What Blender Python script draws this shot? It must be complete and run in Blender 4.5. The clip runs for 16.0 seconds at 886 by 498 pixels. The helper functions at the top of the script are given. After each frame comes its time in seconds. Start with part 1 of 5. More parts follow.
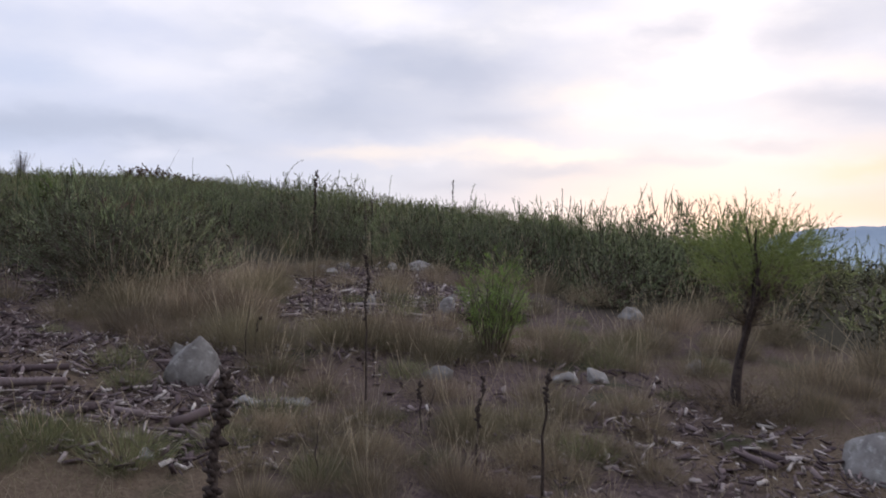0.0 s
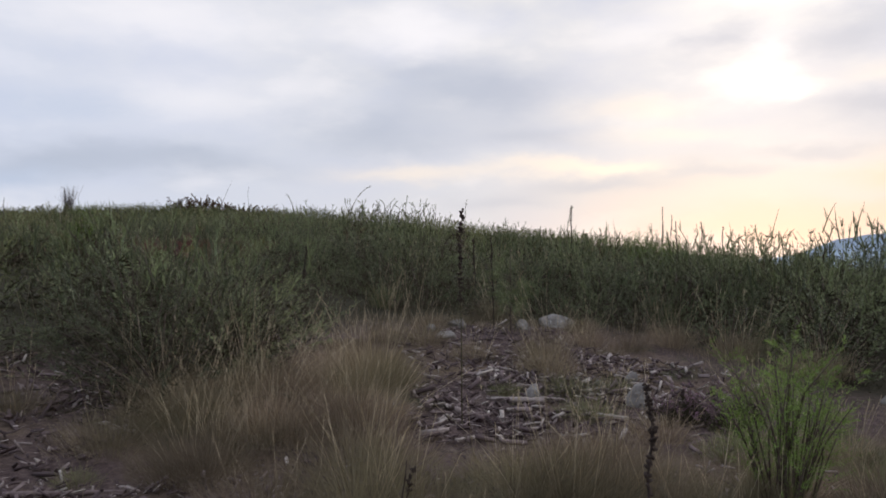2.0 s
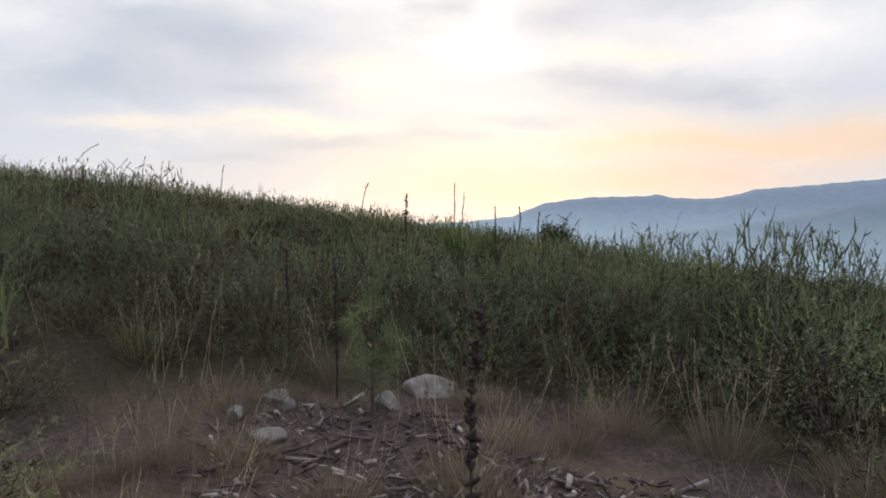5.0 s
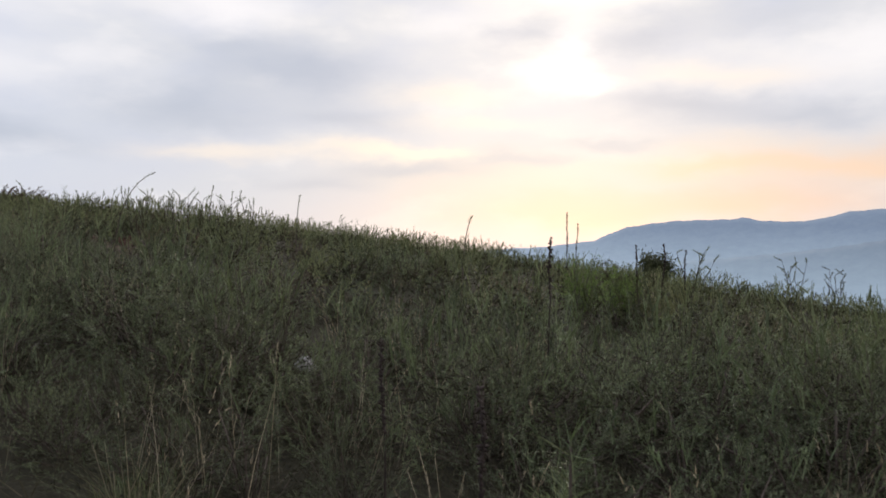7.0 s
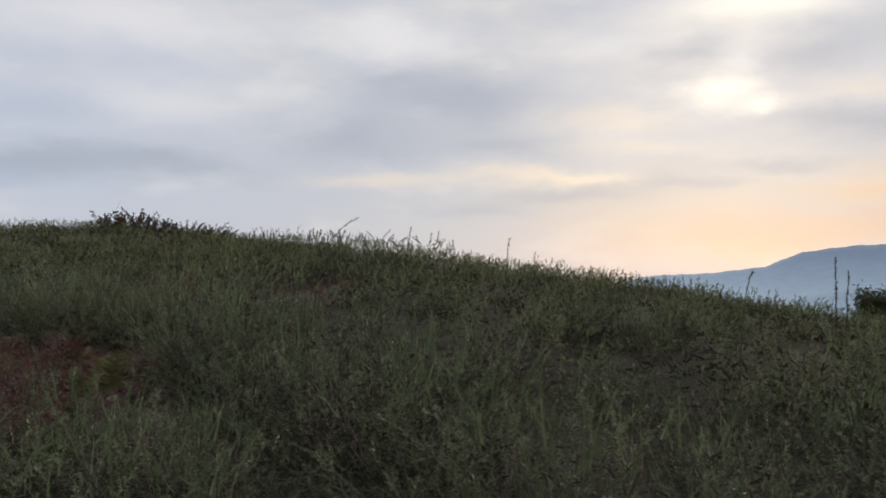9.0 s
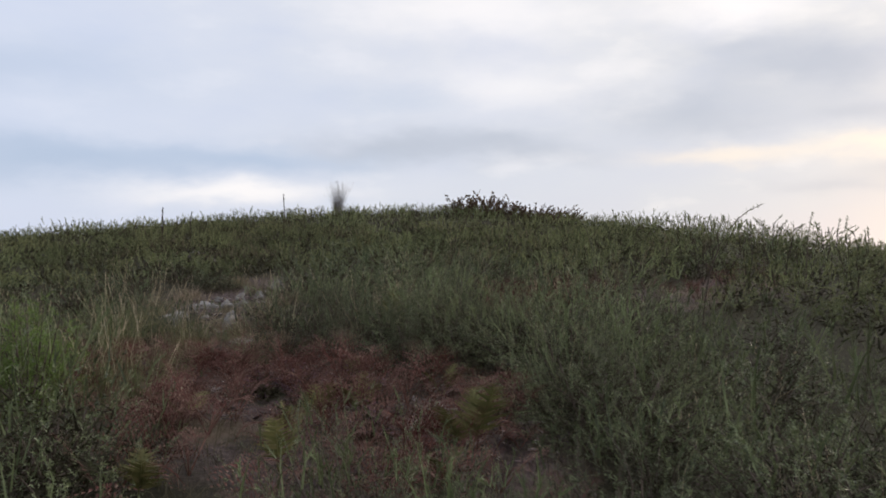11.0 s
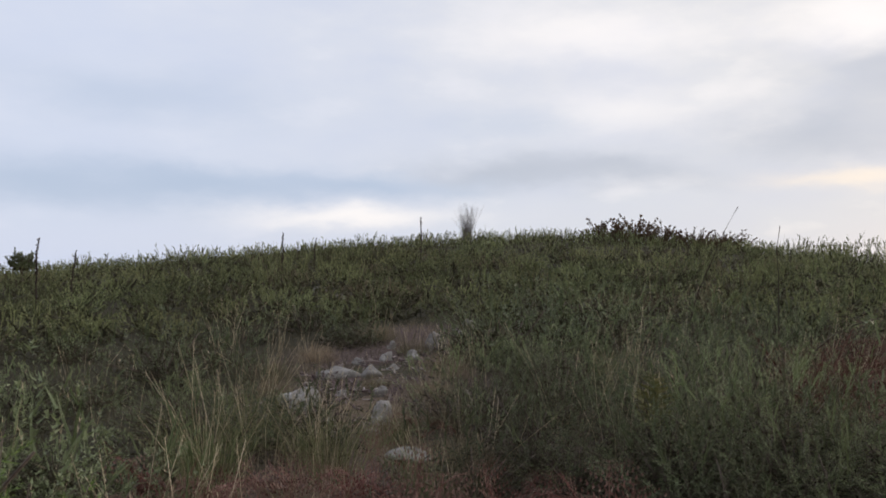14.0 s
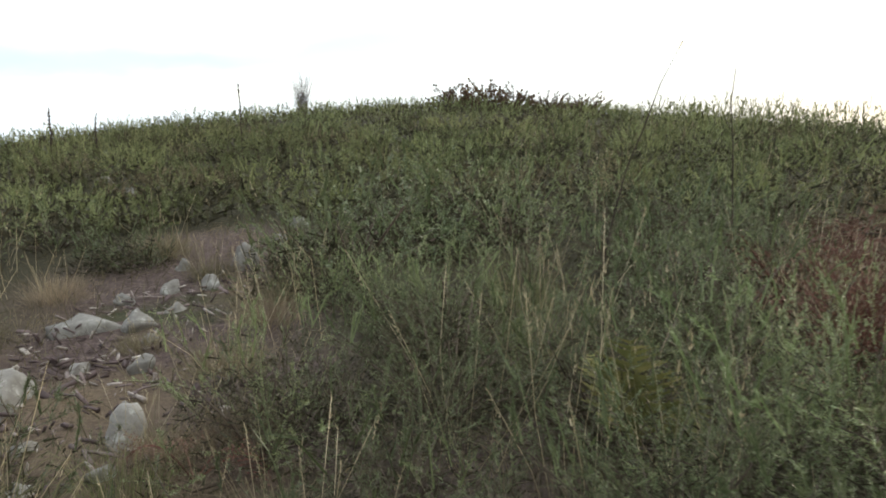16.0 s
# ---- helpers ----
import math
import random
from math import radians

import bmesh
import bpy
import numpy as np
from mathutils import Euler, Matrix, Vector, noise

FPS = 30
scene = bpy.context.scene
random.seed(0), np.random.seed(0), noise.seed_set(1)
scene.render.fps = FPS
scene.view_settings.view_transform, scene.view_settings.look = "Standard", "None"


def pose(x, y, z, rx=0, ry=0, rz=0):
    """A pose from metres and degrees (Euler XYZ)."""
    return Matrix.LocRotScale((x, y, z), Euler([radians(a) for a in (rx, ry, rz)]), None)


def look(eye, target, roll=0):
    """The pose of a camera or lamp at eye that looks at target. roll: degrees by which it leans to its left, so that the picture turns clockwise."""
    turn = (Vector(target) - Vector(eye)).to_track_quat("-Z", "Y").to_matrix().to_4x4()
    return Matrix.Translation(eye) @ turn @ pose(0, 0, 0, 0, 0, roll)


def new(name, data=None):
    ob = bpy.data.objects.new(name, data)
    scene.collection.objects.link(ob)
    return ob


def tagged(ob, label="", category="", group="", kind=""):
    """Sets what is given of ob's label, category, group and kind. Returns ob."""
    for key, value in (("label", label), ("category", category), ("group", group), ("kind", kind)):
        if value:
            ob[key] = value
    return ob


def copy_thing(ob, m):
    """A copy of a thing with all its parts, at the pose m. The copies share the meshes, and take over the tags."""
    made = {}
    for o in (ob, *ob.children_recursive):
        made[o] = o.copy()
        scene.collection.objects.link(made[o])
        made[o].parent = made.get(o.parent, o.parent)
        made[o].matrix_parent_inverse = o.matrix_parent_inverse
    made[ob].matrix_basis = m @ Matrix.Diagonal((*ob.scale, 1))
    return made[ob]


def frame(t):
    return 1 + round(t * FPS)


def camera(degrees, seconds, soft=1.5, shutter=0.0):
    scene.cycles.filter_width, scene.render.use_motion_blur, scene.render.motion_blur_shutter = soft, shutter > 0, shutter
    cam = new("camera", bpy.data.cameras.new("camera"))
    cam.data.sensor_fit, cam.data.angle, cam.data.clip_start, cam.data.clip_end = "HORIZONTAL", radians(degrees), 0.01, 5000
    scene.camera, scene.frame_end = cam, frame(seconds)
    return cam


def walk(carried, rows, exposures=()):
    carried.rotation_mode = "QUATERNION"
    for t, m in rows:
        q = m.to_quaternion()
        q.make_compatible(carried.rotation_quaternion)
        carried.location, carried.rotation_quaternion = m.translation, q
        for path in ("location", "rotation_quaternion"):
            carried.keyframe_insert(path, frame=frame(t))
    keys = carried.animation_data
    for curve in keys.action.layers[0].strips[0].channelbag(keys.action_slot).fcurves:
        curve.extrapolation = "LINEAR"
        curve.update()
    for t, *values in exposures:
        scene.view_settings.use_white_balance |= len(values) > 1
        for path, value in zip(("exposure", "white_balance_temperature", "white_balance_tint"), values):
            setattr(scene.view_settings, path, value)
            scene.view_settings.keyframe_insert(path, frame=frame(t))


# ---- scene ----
cam = camera(56.1, 16.0, soft=1.75, shutter=0.12)
PATH = [
    (0.0, 0.007, -0.018, 1.363, 89.58, -1.53, 0.20),
    (0.5, -0.179, 0.545, 1.460, 91.81, -1.60, 5.09),
    (1.0, -0.395, 1.046, 1.525, 91.12, -0.88, 10.59),
    (1.5, -0.594, 1.455, 1.605, 90.89, -0.79, 9.98),
    (2.0, -0.784, 1.943, 1.608, 90.82, 0.25, 3.26),
    (2.5, -0.899, 2.319, 1.627, 91.82, -2.45, -0.03),
    (3.0, -1.064, 2.796, 1.735, 90.44, -1.72, -3.52),
    (3.5, -1.213, 3.236, 1.761, 88.10, -2.48, -3.65),
    (4.0, -1.373, 3.683, 1.770, 87.60, -2.64, -6.24),
    (4.2, -1.426, 3.827, 1.826, 87.23, -3.03, -10.28),
    (6.3, -1.165, 5.912, 2.076, 89.79, 0.21, -16.70),
    (6.5, -1.171, 6.115, 2.104, 88.42, -0.09, -15.12),
    (7.0, -1.224, 6.626, 2.152, 89.65, -0.45, -9.65),
    (7.5, -1.277, 7.033, 2.246, 89.70, -1.38, -9.03),
    (8.0, -1.419, 7.511, 2.308, 91.28, -1.13, -6.24),
    (8.5, -1.604, 7.891, 2.326, 92.71, -0.67, -2.94),
    (9.0, -1.853, 8.238, 2.442, 91.36, -0.44, 1.25),
    (9.5, -2.126, 8.525, 2.469, 90.86, 0.43, 9.36),
    (9.7, -2.071, 8.647, 2.525, 90.17, 0.00, 11.84),
    (11.8, -3.019, 9.897, 2.670, 89.72, 0.52, 30.26),
    (12.0, -3.160, 9.995, 2.707, 89.52, 1.04, 31.71),
    (12.5, -3.449, 10.336, 2.684, 89.56, 2.18, 34.40),
    (13.0, -3.735, 10.664, 2.719, 90.68, 1.03, 34.10),
    (13.5, -4.014, 10.967, 2.711, 91.12, -0.77, 30.38),
    (14.0, -4.306, 11.394, 2.706, 91.21, -1.05, 31.86),
    (14.5, -4.533, 11.795, 2.671, 89.66, -0.19, 27.50),
    (15.0, -4.771, 12.231, 2.704, 85.65, -0.05, 15.73),
    (15.5, -4.961, 12.640, 2.743, 84.87, 0.60, 15.70),
    (16.0, -5.220, 13.191, 2.720, 82.51, 1.17, 21.10),
]
EXPOSURES = [(0.0, 0.14, 6350, 18), (2.0, 0.04, 6550, 14), (3.5, 0.02, 6650, 13), (4.0, 0.28, 6650, 11), (4.2, 0.3, 6650, 11), (6.3, -0.2, 6650, 12), (6.6, -0.14, 6650, 12), (7.0, 0.08, 6650, 13), (7.5, 0.0, 6700, 13), (8.0, -0.2, 6750, 13), (9.0, -0.23, 6600, 12), (9.7, -0.1, 6600, 12), (11.8, 0.18, 6850, 13),
             (12.5, 0.18, 6850, 13), (13.5, 0.08, 6850, 13), (14.0, 0.12, 6850, 13), (14.5, -0.06, 6850, 13), (15.0, 0.36, 6900, 9), (15.5, 0.60, 7000, 6), (16.0, 0.98, 7150, 2)]
walk(cam, [(t, pose(x, y, z, rx, ry, rz)) for t, x, y, z, rx, ry, rz in PATH], EXPOSURES)

# ---------------------------------------------------------------- world and light
SUN_AZ, SUN_EL = -18.0, 12.0     # degrees left of +y, degrees up


def maths(tree, op, a, b=None, c=None, clamp=False):
    n = tree.nodes.new("ShaderNodeMath")
    n.operation, n.use_clamp = op, clamp
    for i, v in enumerate((a, b, c)):
        if v is None:
            continue
        if isinstance(v, (int, float)):
            n.inputs[i].default_value = v
        else:
            tree.links.new(v, n.inputs[i])
    return n.outputs[0]


def vmath(tree, op, a, b=None, out=0):
    n = tree.nodes.new("ShaderNodeVectorMath")
    n.operation = op
    for i, v in enumerate((a, b)):
        if v is None:
            continue
        if isinstance(v, tuple):
            n.inputs[i].default_value = v
        else:
            tree.links.new(v, n.inputs[i])
    return n.outputs[out]


def mixed(tree, factor, a, b, blend="MIX"):
    n = tree.nodes.new("ShaderNodeMix")
    n.data_type, n.blend_type, n.clamp_factor = "RGBA", blend, True
    for i, v in ((0, factor), (6, a), (7, b)):
        if isinstance(v, (int, float)):
            n.inputs[i].default_value = v
        elif isinstance(v, tuple):
            n.inputs[i].default_value = (*v, 1.0)
        else:
            tree.links.new(v, n.inputs[i])
    return n.outputs[2]


def noise_tex(tree, vector, scale, detail=4.0, rough=0.55, out=0):
    n = tree.nodes.new("ShaderNodeTexNoise")
    n.inputs["Scale"].default_value, n.inputs["Detail"].default_value, n.inputs["Roughness"].default_value = scale, detail, rough
    if vector is not None:
        tree.links.new(vector, n.inputs["Vector"])
    return n.outputs[out]


def ranged(tree, value, lo, hi, a=0.0, b=1.0):
    n = tree.nodes.new("ShaderNodeMapRange")
    n.clamp = True
    tree.links.new(value, n.inputs[0])
    for i, v in enumerate((lo, hi, a, b)):
        n.inputs[i + 1].default_value = v
    return n.outputs[0]


def ramp(tree, value, stops):
    n = tree.nodes.new("ShaderNodeValToRGB")
    while len(n.color_ramp.elements) < len(stops):
        n.color_ramp.elements.new(0.5)
    for e, (at, col) in zip(n.color_ramp.elements, stops):
        e.position, e.color = at, (*col, 1.0)
    tree.links.new(value, n.inputs[0])
    return n.outputs[0]


world = bpy.data.worlds.new("evening_sky")
world.use_nodes = True
scene.world = world
wt = world.node_tree
wt.nodes.clear()
way = wt.nodes.new("ShaderNodeTexCoord").outputs["Generated"]
way = vmath(wt, "NORMALIZE", way)
sep = wt.nodes.new("ShaderNodeSeparateXYZ")
wt.links.new(way, sep.inputs[0])
azim = maths(wt, "MULTIPLY", maths(wt, "ARCTAN2", maths(wt, "MULTIPLY", sep.outputs[0], -1.0), sep.outputs[1]), 57.2958)
elev = maths(wt, "MULTIPLY", maths(wt, "ARCSINE", sep.outputs[2]), 57.2958)
# the clouds' ragged outlines: both angles are stirred by noise
flat = wt.nodes.new("ShaderNodeCombineXYZ")
wt.links.new(maths(wt, "MULTIPLY", azim, 0.05), flat.inputs[0])
wt.links.new(maths(wt, "MULTIPLY", elev, 0.115), flat.inputs[1])
stir = noise_tex(wt, flat.outputs[0], 2.8, 5.0, 0.55, out=1)
stir = vmath(wt, "SUBTRACT", stir, (0.5, 0.5, 0.5))
stir = vmath(wt, "MULTIPLY", stir, (8.0, 3.4, 0.0))
angles = wt.nodes.new("ShaderNodeCombineXYZ")
wt.links.new(azim, angles.inputs[0])
wt.links.new(elev, angles.inputs[1])
angles = vmath(wt, "ADD", angles.outputs[0], stir)

clear = wt.nodes.new("ShaderNodeTexSky")
clear.sky_type, clear.sun_disc = "NISHITA", False
clear.sun_elevation, clear.sun_rotation = radians(SUN_EL), radians(-SUN_AZ)
clear_col = vmath(wt, "SCALE", clear.outputs[0])
clear_col.node.inputs[3].default_value = 0.10

lift = ramp(wt, maths(wt, "MULTIPLY", elev, 1 / 60.0, clamp=True), [(0.0, (0.60, 0.66, 0.74)), (0.10, (0.66, 0.70, 0.77)), (0.30, (0.80, 0.81, 0.80)), (1.0, (0.72, 0.75, 0.82))])
cloud = noise_tex(wt, flat.outputs[0], 2.3, 5.0, 0.52)
sky_col = mixed(wt, ranged(wt, cloud, 0.30, 0.66), (0.60, 0.65, 0.76), lift)
sky_col = mixed(wt, ranged(wt, cloud, 0.55, 0.85), sky_col, (0.88, 0.88, 0.92))
sky_col = mixed(wt, maths(wt, "MULTIPLY", ranged(wt, azim, 6.0, 55.0), 0.75), sky_col, (0.60, 0.70, 0.90))


def patch(colour, a, e, wide, tall, tint, weight):
    """A soft bank of cloud, a degrees left of +y and e degrees up."""
    d = vmath(wt, "MULTIPLY", vmath(wt, "SUBTRACT", angles, (a, e, 0.0)), (1 / wide, 1 / tall, 0.0))
    g = maths(wt, "EXPONENT", maths(wt, "MULTIPLY", vmath(wt, "DOT_PRODUCT", d, d, out=1), -1.0))
    return mixed(wt, maths(wt, "MULTIPLY", g, weight), colour, tint)


GREY, BLUE, WHITE, WARM = (0.46, 0.52, 0.63), (0.44, 0.55, 0.73), (0.95, 0.95, 0.97), (0.98, 0.87, 0.74)
GLARE, GOLD, PINK = (1.25, 1.20, 1.08), (0.88, 0.61, 0.42), (0.78, 0.56, 0.46)
for bank in (
        (-13, 5.0, 10, 1.8, (0.74, 0.66, 0.58), 0.55), (-30, 6.6, 9, 1.2, (0.80, 0.68, 0.56), 0.5), (-18, 2.4, 11, 1.5, PINK, 0.6), (-30, 3.1, 10, 1.4, PINK, 0.8), (-28, 5.3, 6, 0.7, GOLD, 0.6), (-36, 5.2, 8, 1.0, GOLD, 0.65), (-46, 5.4, 9, 1.5, GOLD, 0.7),
        (0, 11.3, 5.5, 1.5, GREY, 0.95), (8, 9.2, 5.5, 1.5, GREY, 0.85), (-2.5, 8.6, 4, 1.2, GREY, 0.75), (4, 12.8, 4, 0.9, GREY, 0.6), (-26, 9.2, 5.5, 0.95, GREY, 1.0), (-33, 8.5, 6, 0.9, GREY, 0.9),
        (-1, 3.9, 4, 0.7, GREY, 0.55), (-8, 4.9, 4.5, 0.6, GREY, 0.75), (-14.5, 5.9, 4.5, 0.65, GREY, 0.85), (-20.5, 7.1, 4.5, 0.7, GREY, 0.85), (-15.1, 14.3, 3, 1.0, GREY, 0.8), (-23.5, 13.6, 3, 1.0, GREY, 0.75), (-31, 14.4, 6, 1.0, GREY, 0.5),
        (20, 6.6, 6, 1.0, GREY, 0.8), (28, 6.5, 6, 1.1, GREY, 0.85), (38, 5.6, 8, 0.95, BLUE, 0.95), (48, 5.3, 8, 1.2, BLUE, 1.0), (58, 4.8, 9, 1.6, BLUE, 0.9), (52, 10.5, 9, 1.6, BLUE, 0.5), (6, 8.0, 4, 0.7, GREY, 0.5), (27, 9.8, 5, 0.8, BLUE, 0.35),
        (-17.4, 11.7, 2.3, 0.95, GLARE, 1.0), (-20.2, 10.6, 1.5, 0.55, GLARE, 0.9), (-20, 17.0, 5.5, 1.6, GLARE, 0.95), (-18.8, 13.6, 1.3, 1.3, WHITE, 0.7), (-9.8, 10.3, 3.5, 0.8, WARM, 0.55), (-7.9, 6.4, 3.8, 0.55, WARM, 0.95), (-4, 6.3, 5, 0.5, WARM, 0.5),
        (5.1, 15.6, 5.5, 1.4, WHITE, 0.9), (19, 11.0, 6.5, 1.8, WHITE, 0.6), (22, 15.6, 8, 1.8, WHITE, 0.8), (38, 3.3, 7, 0.75, WHITE, 0.85), (5, 6.1, 5, 0.55, WARM, 0.6), (-12, 8.4, 5, 0.7, WARM, 0.5), (-37, 12, 8, 1.8, WHITE, 0.6), (-28, 11.3, 5, 0.8, WARM, 0.5), (-10.5, 15.2, 4, 1.2, WHITE, 0.5)):
    sky_col = patch(sky_col, *bank)
sky_col = mixed(wt, 0.92, clear_col, sky_col)
# an evening sky under cloud: brightest overhead and round the sun, dim on the side away from it
sun_way = (-math.sin(radians(SUN_AZ)), math.cos(radians(SUN_AZ)), 0.0)
sky_gain = maths(wt, "MULTIPLY", ranged(wt, vmath(wt, "DOT_PRODUCT", way, sun_way, out=1), -0.55, 0.12, 0.55, 1.0), ranged(wt, elev, 24.0, 70.0, 1.0, 1.65))
dim = vmath(wt, "SCALE", sky_col)
wt.links.new(sky_gain, dim.node.inputs[3])
sky_col = dim
back = wt.nodes.new("ShaderNodeBackground")
back.inputs[1].default_value = 1.0
wt.links.new(sky_col, back.inputs[0])
wout = wt.nodes.new("ShaderNodeOutputWorld")
wt.links.new(back.outputs[0], wout.inputs[0])

sun = new("sun", bpy.data.lights.new("sun", "SUN"))
sun.data.energy, sun.data.angle, sun.data.color = 0.9, radians(14), (1.0, 0.88, 0.74)
sa, se = radians(SUN_AZ), radians(SUN_EL)
sun.matrix_basis = look((0, 0, 60), (math.sin(sa) * math.cos(se), -math.cos(sa) * math.cos(se), 60 - math.sin(se)))

# ---------------------------------------------------------------- materials


def material(name, build, rough=0.75, spec=0.3, translucent=0.0, bump=None, metal=0.0):
    """build(tree) gives the colour's socket; bump(tree) gives a height's socket and a strength."""
    m = bpy.data.materials.new(name)
    m.use_nodes = True
    t = m.node_tree
    b = t.nodes["Principled BSDF"]
    col = build(t)
    t.links.new(col, b.inputs["Base Color"])
    b.inputs["Roughness"].default_value = rough
    b.inputs["Specular IOR Level"].default_value = spec
    if bump:
        height, strength, dist = bump(t)
        n = t.nodes.new("ShaderNodeBump")
        n.inputs["Strength"].default_value, n.inputs["Distance"].default_value = strength, dist
        t.links.new(height, n.inputs["Height"])
        t.links.new(n.outputs[0], b.inputs["Normal"])
    if translucent:
        tr = t.nodes.new("ShaderNodeBsdfTranslucent")
        t.links.new(col, tr.inputs[0])
        mx = t.nodes.new("ShaderNodeMixShader")
        mx.inputs[0].default_value = translucent
        t.links.new(b.outputs[0], mx.inputs[1])
        t.links.new(tr.outputs[0], mx.inputs[2])
        t.links.new(mx.outputs[0], t.nodes["Material Output"].inputs[0])
    return m


def place_of(t):
    return t.nodes.new("ShaderNodeNewGeometry").outputs["Position"]


def island(t):
    return t.nodes.new("ShaderNodeNewGeometry").outputs["Random Per Island"]


def own_random(t):
    return t.nodes.new("ShaderNodeObjectInfo").outputs["Random"]


def leafy(stops, patchy=0.6, wide=0.9, spread=0.5, other=None, fresh=None, tone=None):
    """Leaf colours: piece by piece, plant by plant, and in patches over the ground."""
    def build(t):
        c = ramp(t, island(t), stops)
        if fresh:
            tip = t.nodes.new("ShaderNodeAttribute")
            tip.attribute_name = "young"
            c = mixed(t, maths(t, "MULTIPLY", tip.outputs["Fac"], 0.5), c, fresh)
        p = noise_tex(t, place_of(t), wide, 3.0)
        c = mixed(t, ranged(t, p, 0.38, 0.68, 0.0, patchy), c, other or stops[-1][1])
        q = noise_tex(t, place_of(t), wide * 2.3, 2.0, out=0)
        if tone:
            own = t.nodes.new("ShaderNodeAttribute")
            own.attribute_name = tone
            own = own.outputs["Fac"]
        else:
            own = own_random(t)
        shade = maths(t, "MULTIPLY", maths(t, "ADD", maths(t, "MULTIPLY", own, spread), 1 - spread / 2), ranged(t, q, 0.3, 0.7, 0.75, 1.25))
        n = vmath(t, "SCALE", c)
        t.links.new(shade, n.node.inputs[3])
        return n
    return build


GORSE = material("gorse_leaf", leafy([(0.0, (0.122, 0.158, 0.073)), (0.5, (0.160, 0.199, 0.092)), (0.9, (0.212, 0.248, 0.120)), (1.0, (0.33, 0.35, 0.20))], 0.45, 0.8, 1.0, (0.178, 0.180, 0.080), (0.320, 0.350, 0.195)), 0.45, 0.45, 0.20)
GORSE_FAR = material("gorse_leaf_far", leafy([(0.0, (0.146, 0.172, 0.078)), (0.5, (0.174, 0.200, 0.090)), (0.9, (0.202, 0.226, 0.105)), (1.0, (0.240, 0.248, 0.130))], 0.60, 0.6, 1.1, (0.205, 0.188, 0.084), (0.232, 0.258, 0.128), "tone"), 0.65, 0.25, 0.22)
DEAD_SCRUB = material("withered_scrub", leafy([(0.0, (0.11, 0.085, 0.06)), (0.5, (0.18, 0.145, 0.095)), (0.9, (0.24, 0.20, 0.13)), (1.0, (0.32, 0.27, 0.19))], 0.6, 1.1, 0.6, (0.17, 0.165, 0.085), None, "tone"), 0.8, 0.15, 0.25)
# dead brown growth, with the shade inside the bushes put into its dark colour
INNER = material("dead_growth_with_shade", leafy([(0.0, (0.036, 0.034, 0.022)), (0.6, (0.056, 0.052, 0.032)), (1.0, (0.092, 0.078, 0.050))], 0.4, 1.0, 0.4), 0.9, 0.1)
DEAD_GORSE = material("dead_gorse_leaf", leafy([(0.0, (0.085, 0.060, 0.042)), (0.6, (0.145, 0.105, 0.075)), (1.0, (0.19, 0.155, 0.10))], 0.4, 1.0, 0.5), 0.8, 0.2, 0.15)
BRIGHT = material("broom_leaf", leafy([(0.0, (0.135, 0.172, 0.05)), (0.6, (0.18, 0.22, 0.065)), (1.0, (0.24, 0.265, 0.10))], 0.3, 3.0), 0.6, 0.3, 0.4)
NEEDLE = material("pine_needle", leafy([(0.0, (0.105, 0.150, 0.055)), (0.6, (0.165, 0.215, 0.080)), (1.0, (0.29, 0.31, 0.15))], 0.3, 3.0), 0.5, 0.4, 0.15)
STEM = material("woody_stem", lambda t: ramp(t, noise_tex(t, place_of(t), 40, 3.0), [(0.3, (0.075, 0.055, 0.042)), (0.7, (0.16, 0.125, 0.10))]), 0.85, 0.2)
DEAD_STEM = material("dead_stalk", lambda t: ramp(t, noise_tex(t, place_of(t), 60, 4.0), [(0.3, (0.035, 0.026, 0.024)), (0.7, (0.10, 0.075, 0.062))]), 0.9, 0.15)
STRAW = material("dry_grass", leafy([(0.0, (0.205, 0.155, 0.108)), (0.5, (0.268, 0.205, 0.143)), (0.9, (0.332, 0.262, 0.190)), (1.0, (0.44, 0.36, 0.27))], 0.7, 1.3, 0.6, (0.186, 0.176, 0.094)), 0.65, 0.3, 0.35)
PALE = material("straw_stalk", leafy([(0.0, (0.33, 0.26, 0.15)), (0.6, (0.46, 0.37, 0.24)), (1.0, (0.55, 0.46, 0.32))], 0.3, 3.0), 0.6, 0.3, 0.15)
LITTER = material("dead_brown_grass", leafy([(0.0, (0.075, 0.060, 0.040)), (0.5, (0.125, 0.105, 0.066)), (0.9, (0.18, 0.15, 0.095)), (1.0, (0.28, 0.235, 0.16))], 0.6, 1.0, 0.5, (0.10, 0.105, 0.052)), 0.8, 0.15, 0.25)
GREEN_GRASS = material("green_grass", leafy([(0.0, (0.118, 0.138, 0.060)), (0.6, (0.182, 0.196, 0.088)), (1.0, (0.308, 0.265, 0.158))], 0.4, 4.0), 0.6, 0.3, 0.25)
DEAD_FERN = material("dead_bracken", leafy([(0.0, (0.092, 0.034, 0.029)), (0.55, (0.155, 0.060, 0.048)), (0.85, (0.225, 0.110, 0.085)), (1.0, (0.34, 0.25, 0.19))], 0.4, 3.0), 0.8, 0.15, 0.15)
FERN = material("yellowing_bracken", leafy([(0.0, (0.13, 0.14, 0.05)), (0.6, (0.20, 0.195, 0.07)), (1.0, (0.31, 0.27, 0.12))], 0.3, 5.0), 0.6, 0.3, 0.25)
SAPLING = material("sapling_leaf", leafy([(0.0, (0.14, 0.22, 0.050)), (0.6, (0.19, 0.29, 0.068)), (1.0, (0.26, 0.34, 0.10))], 0.3, 3.0), 0.6, 0.3, 0.4)
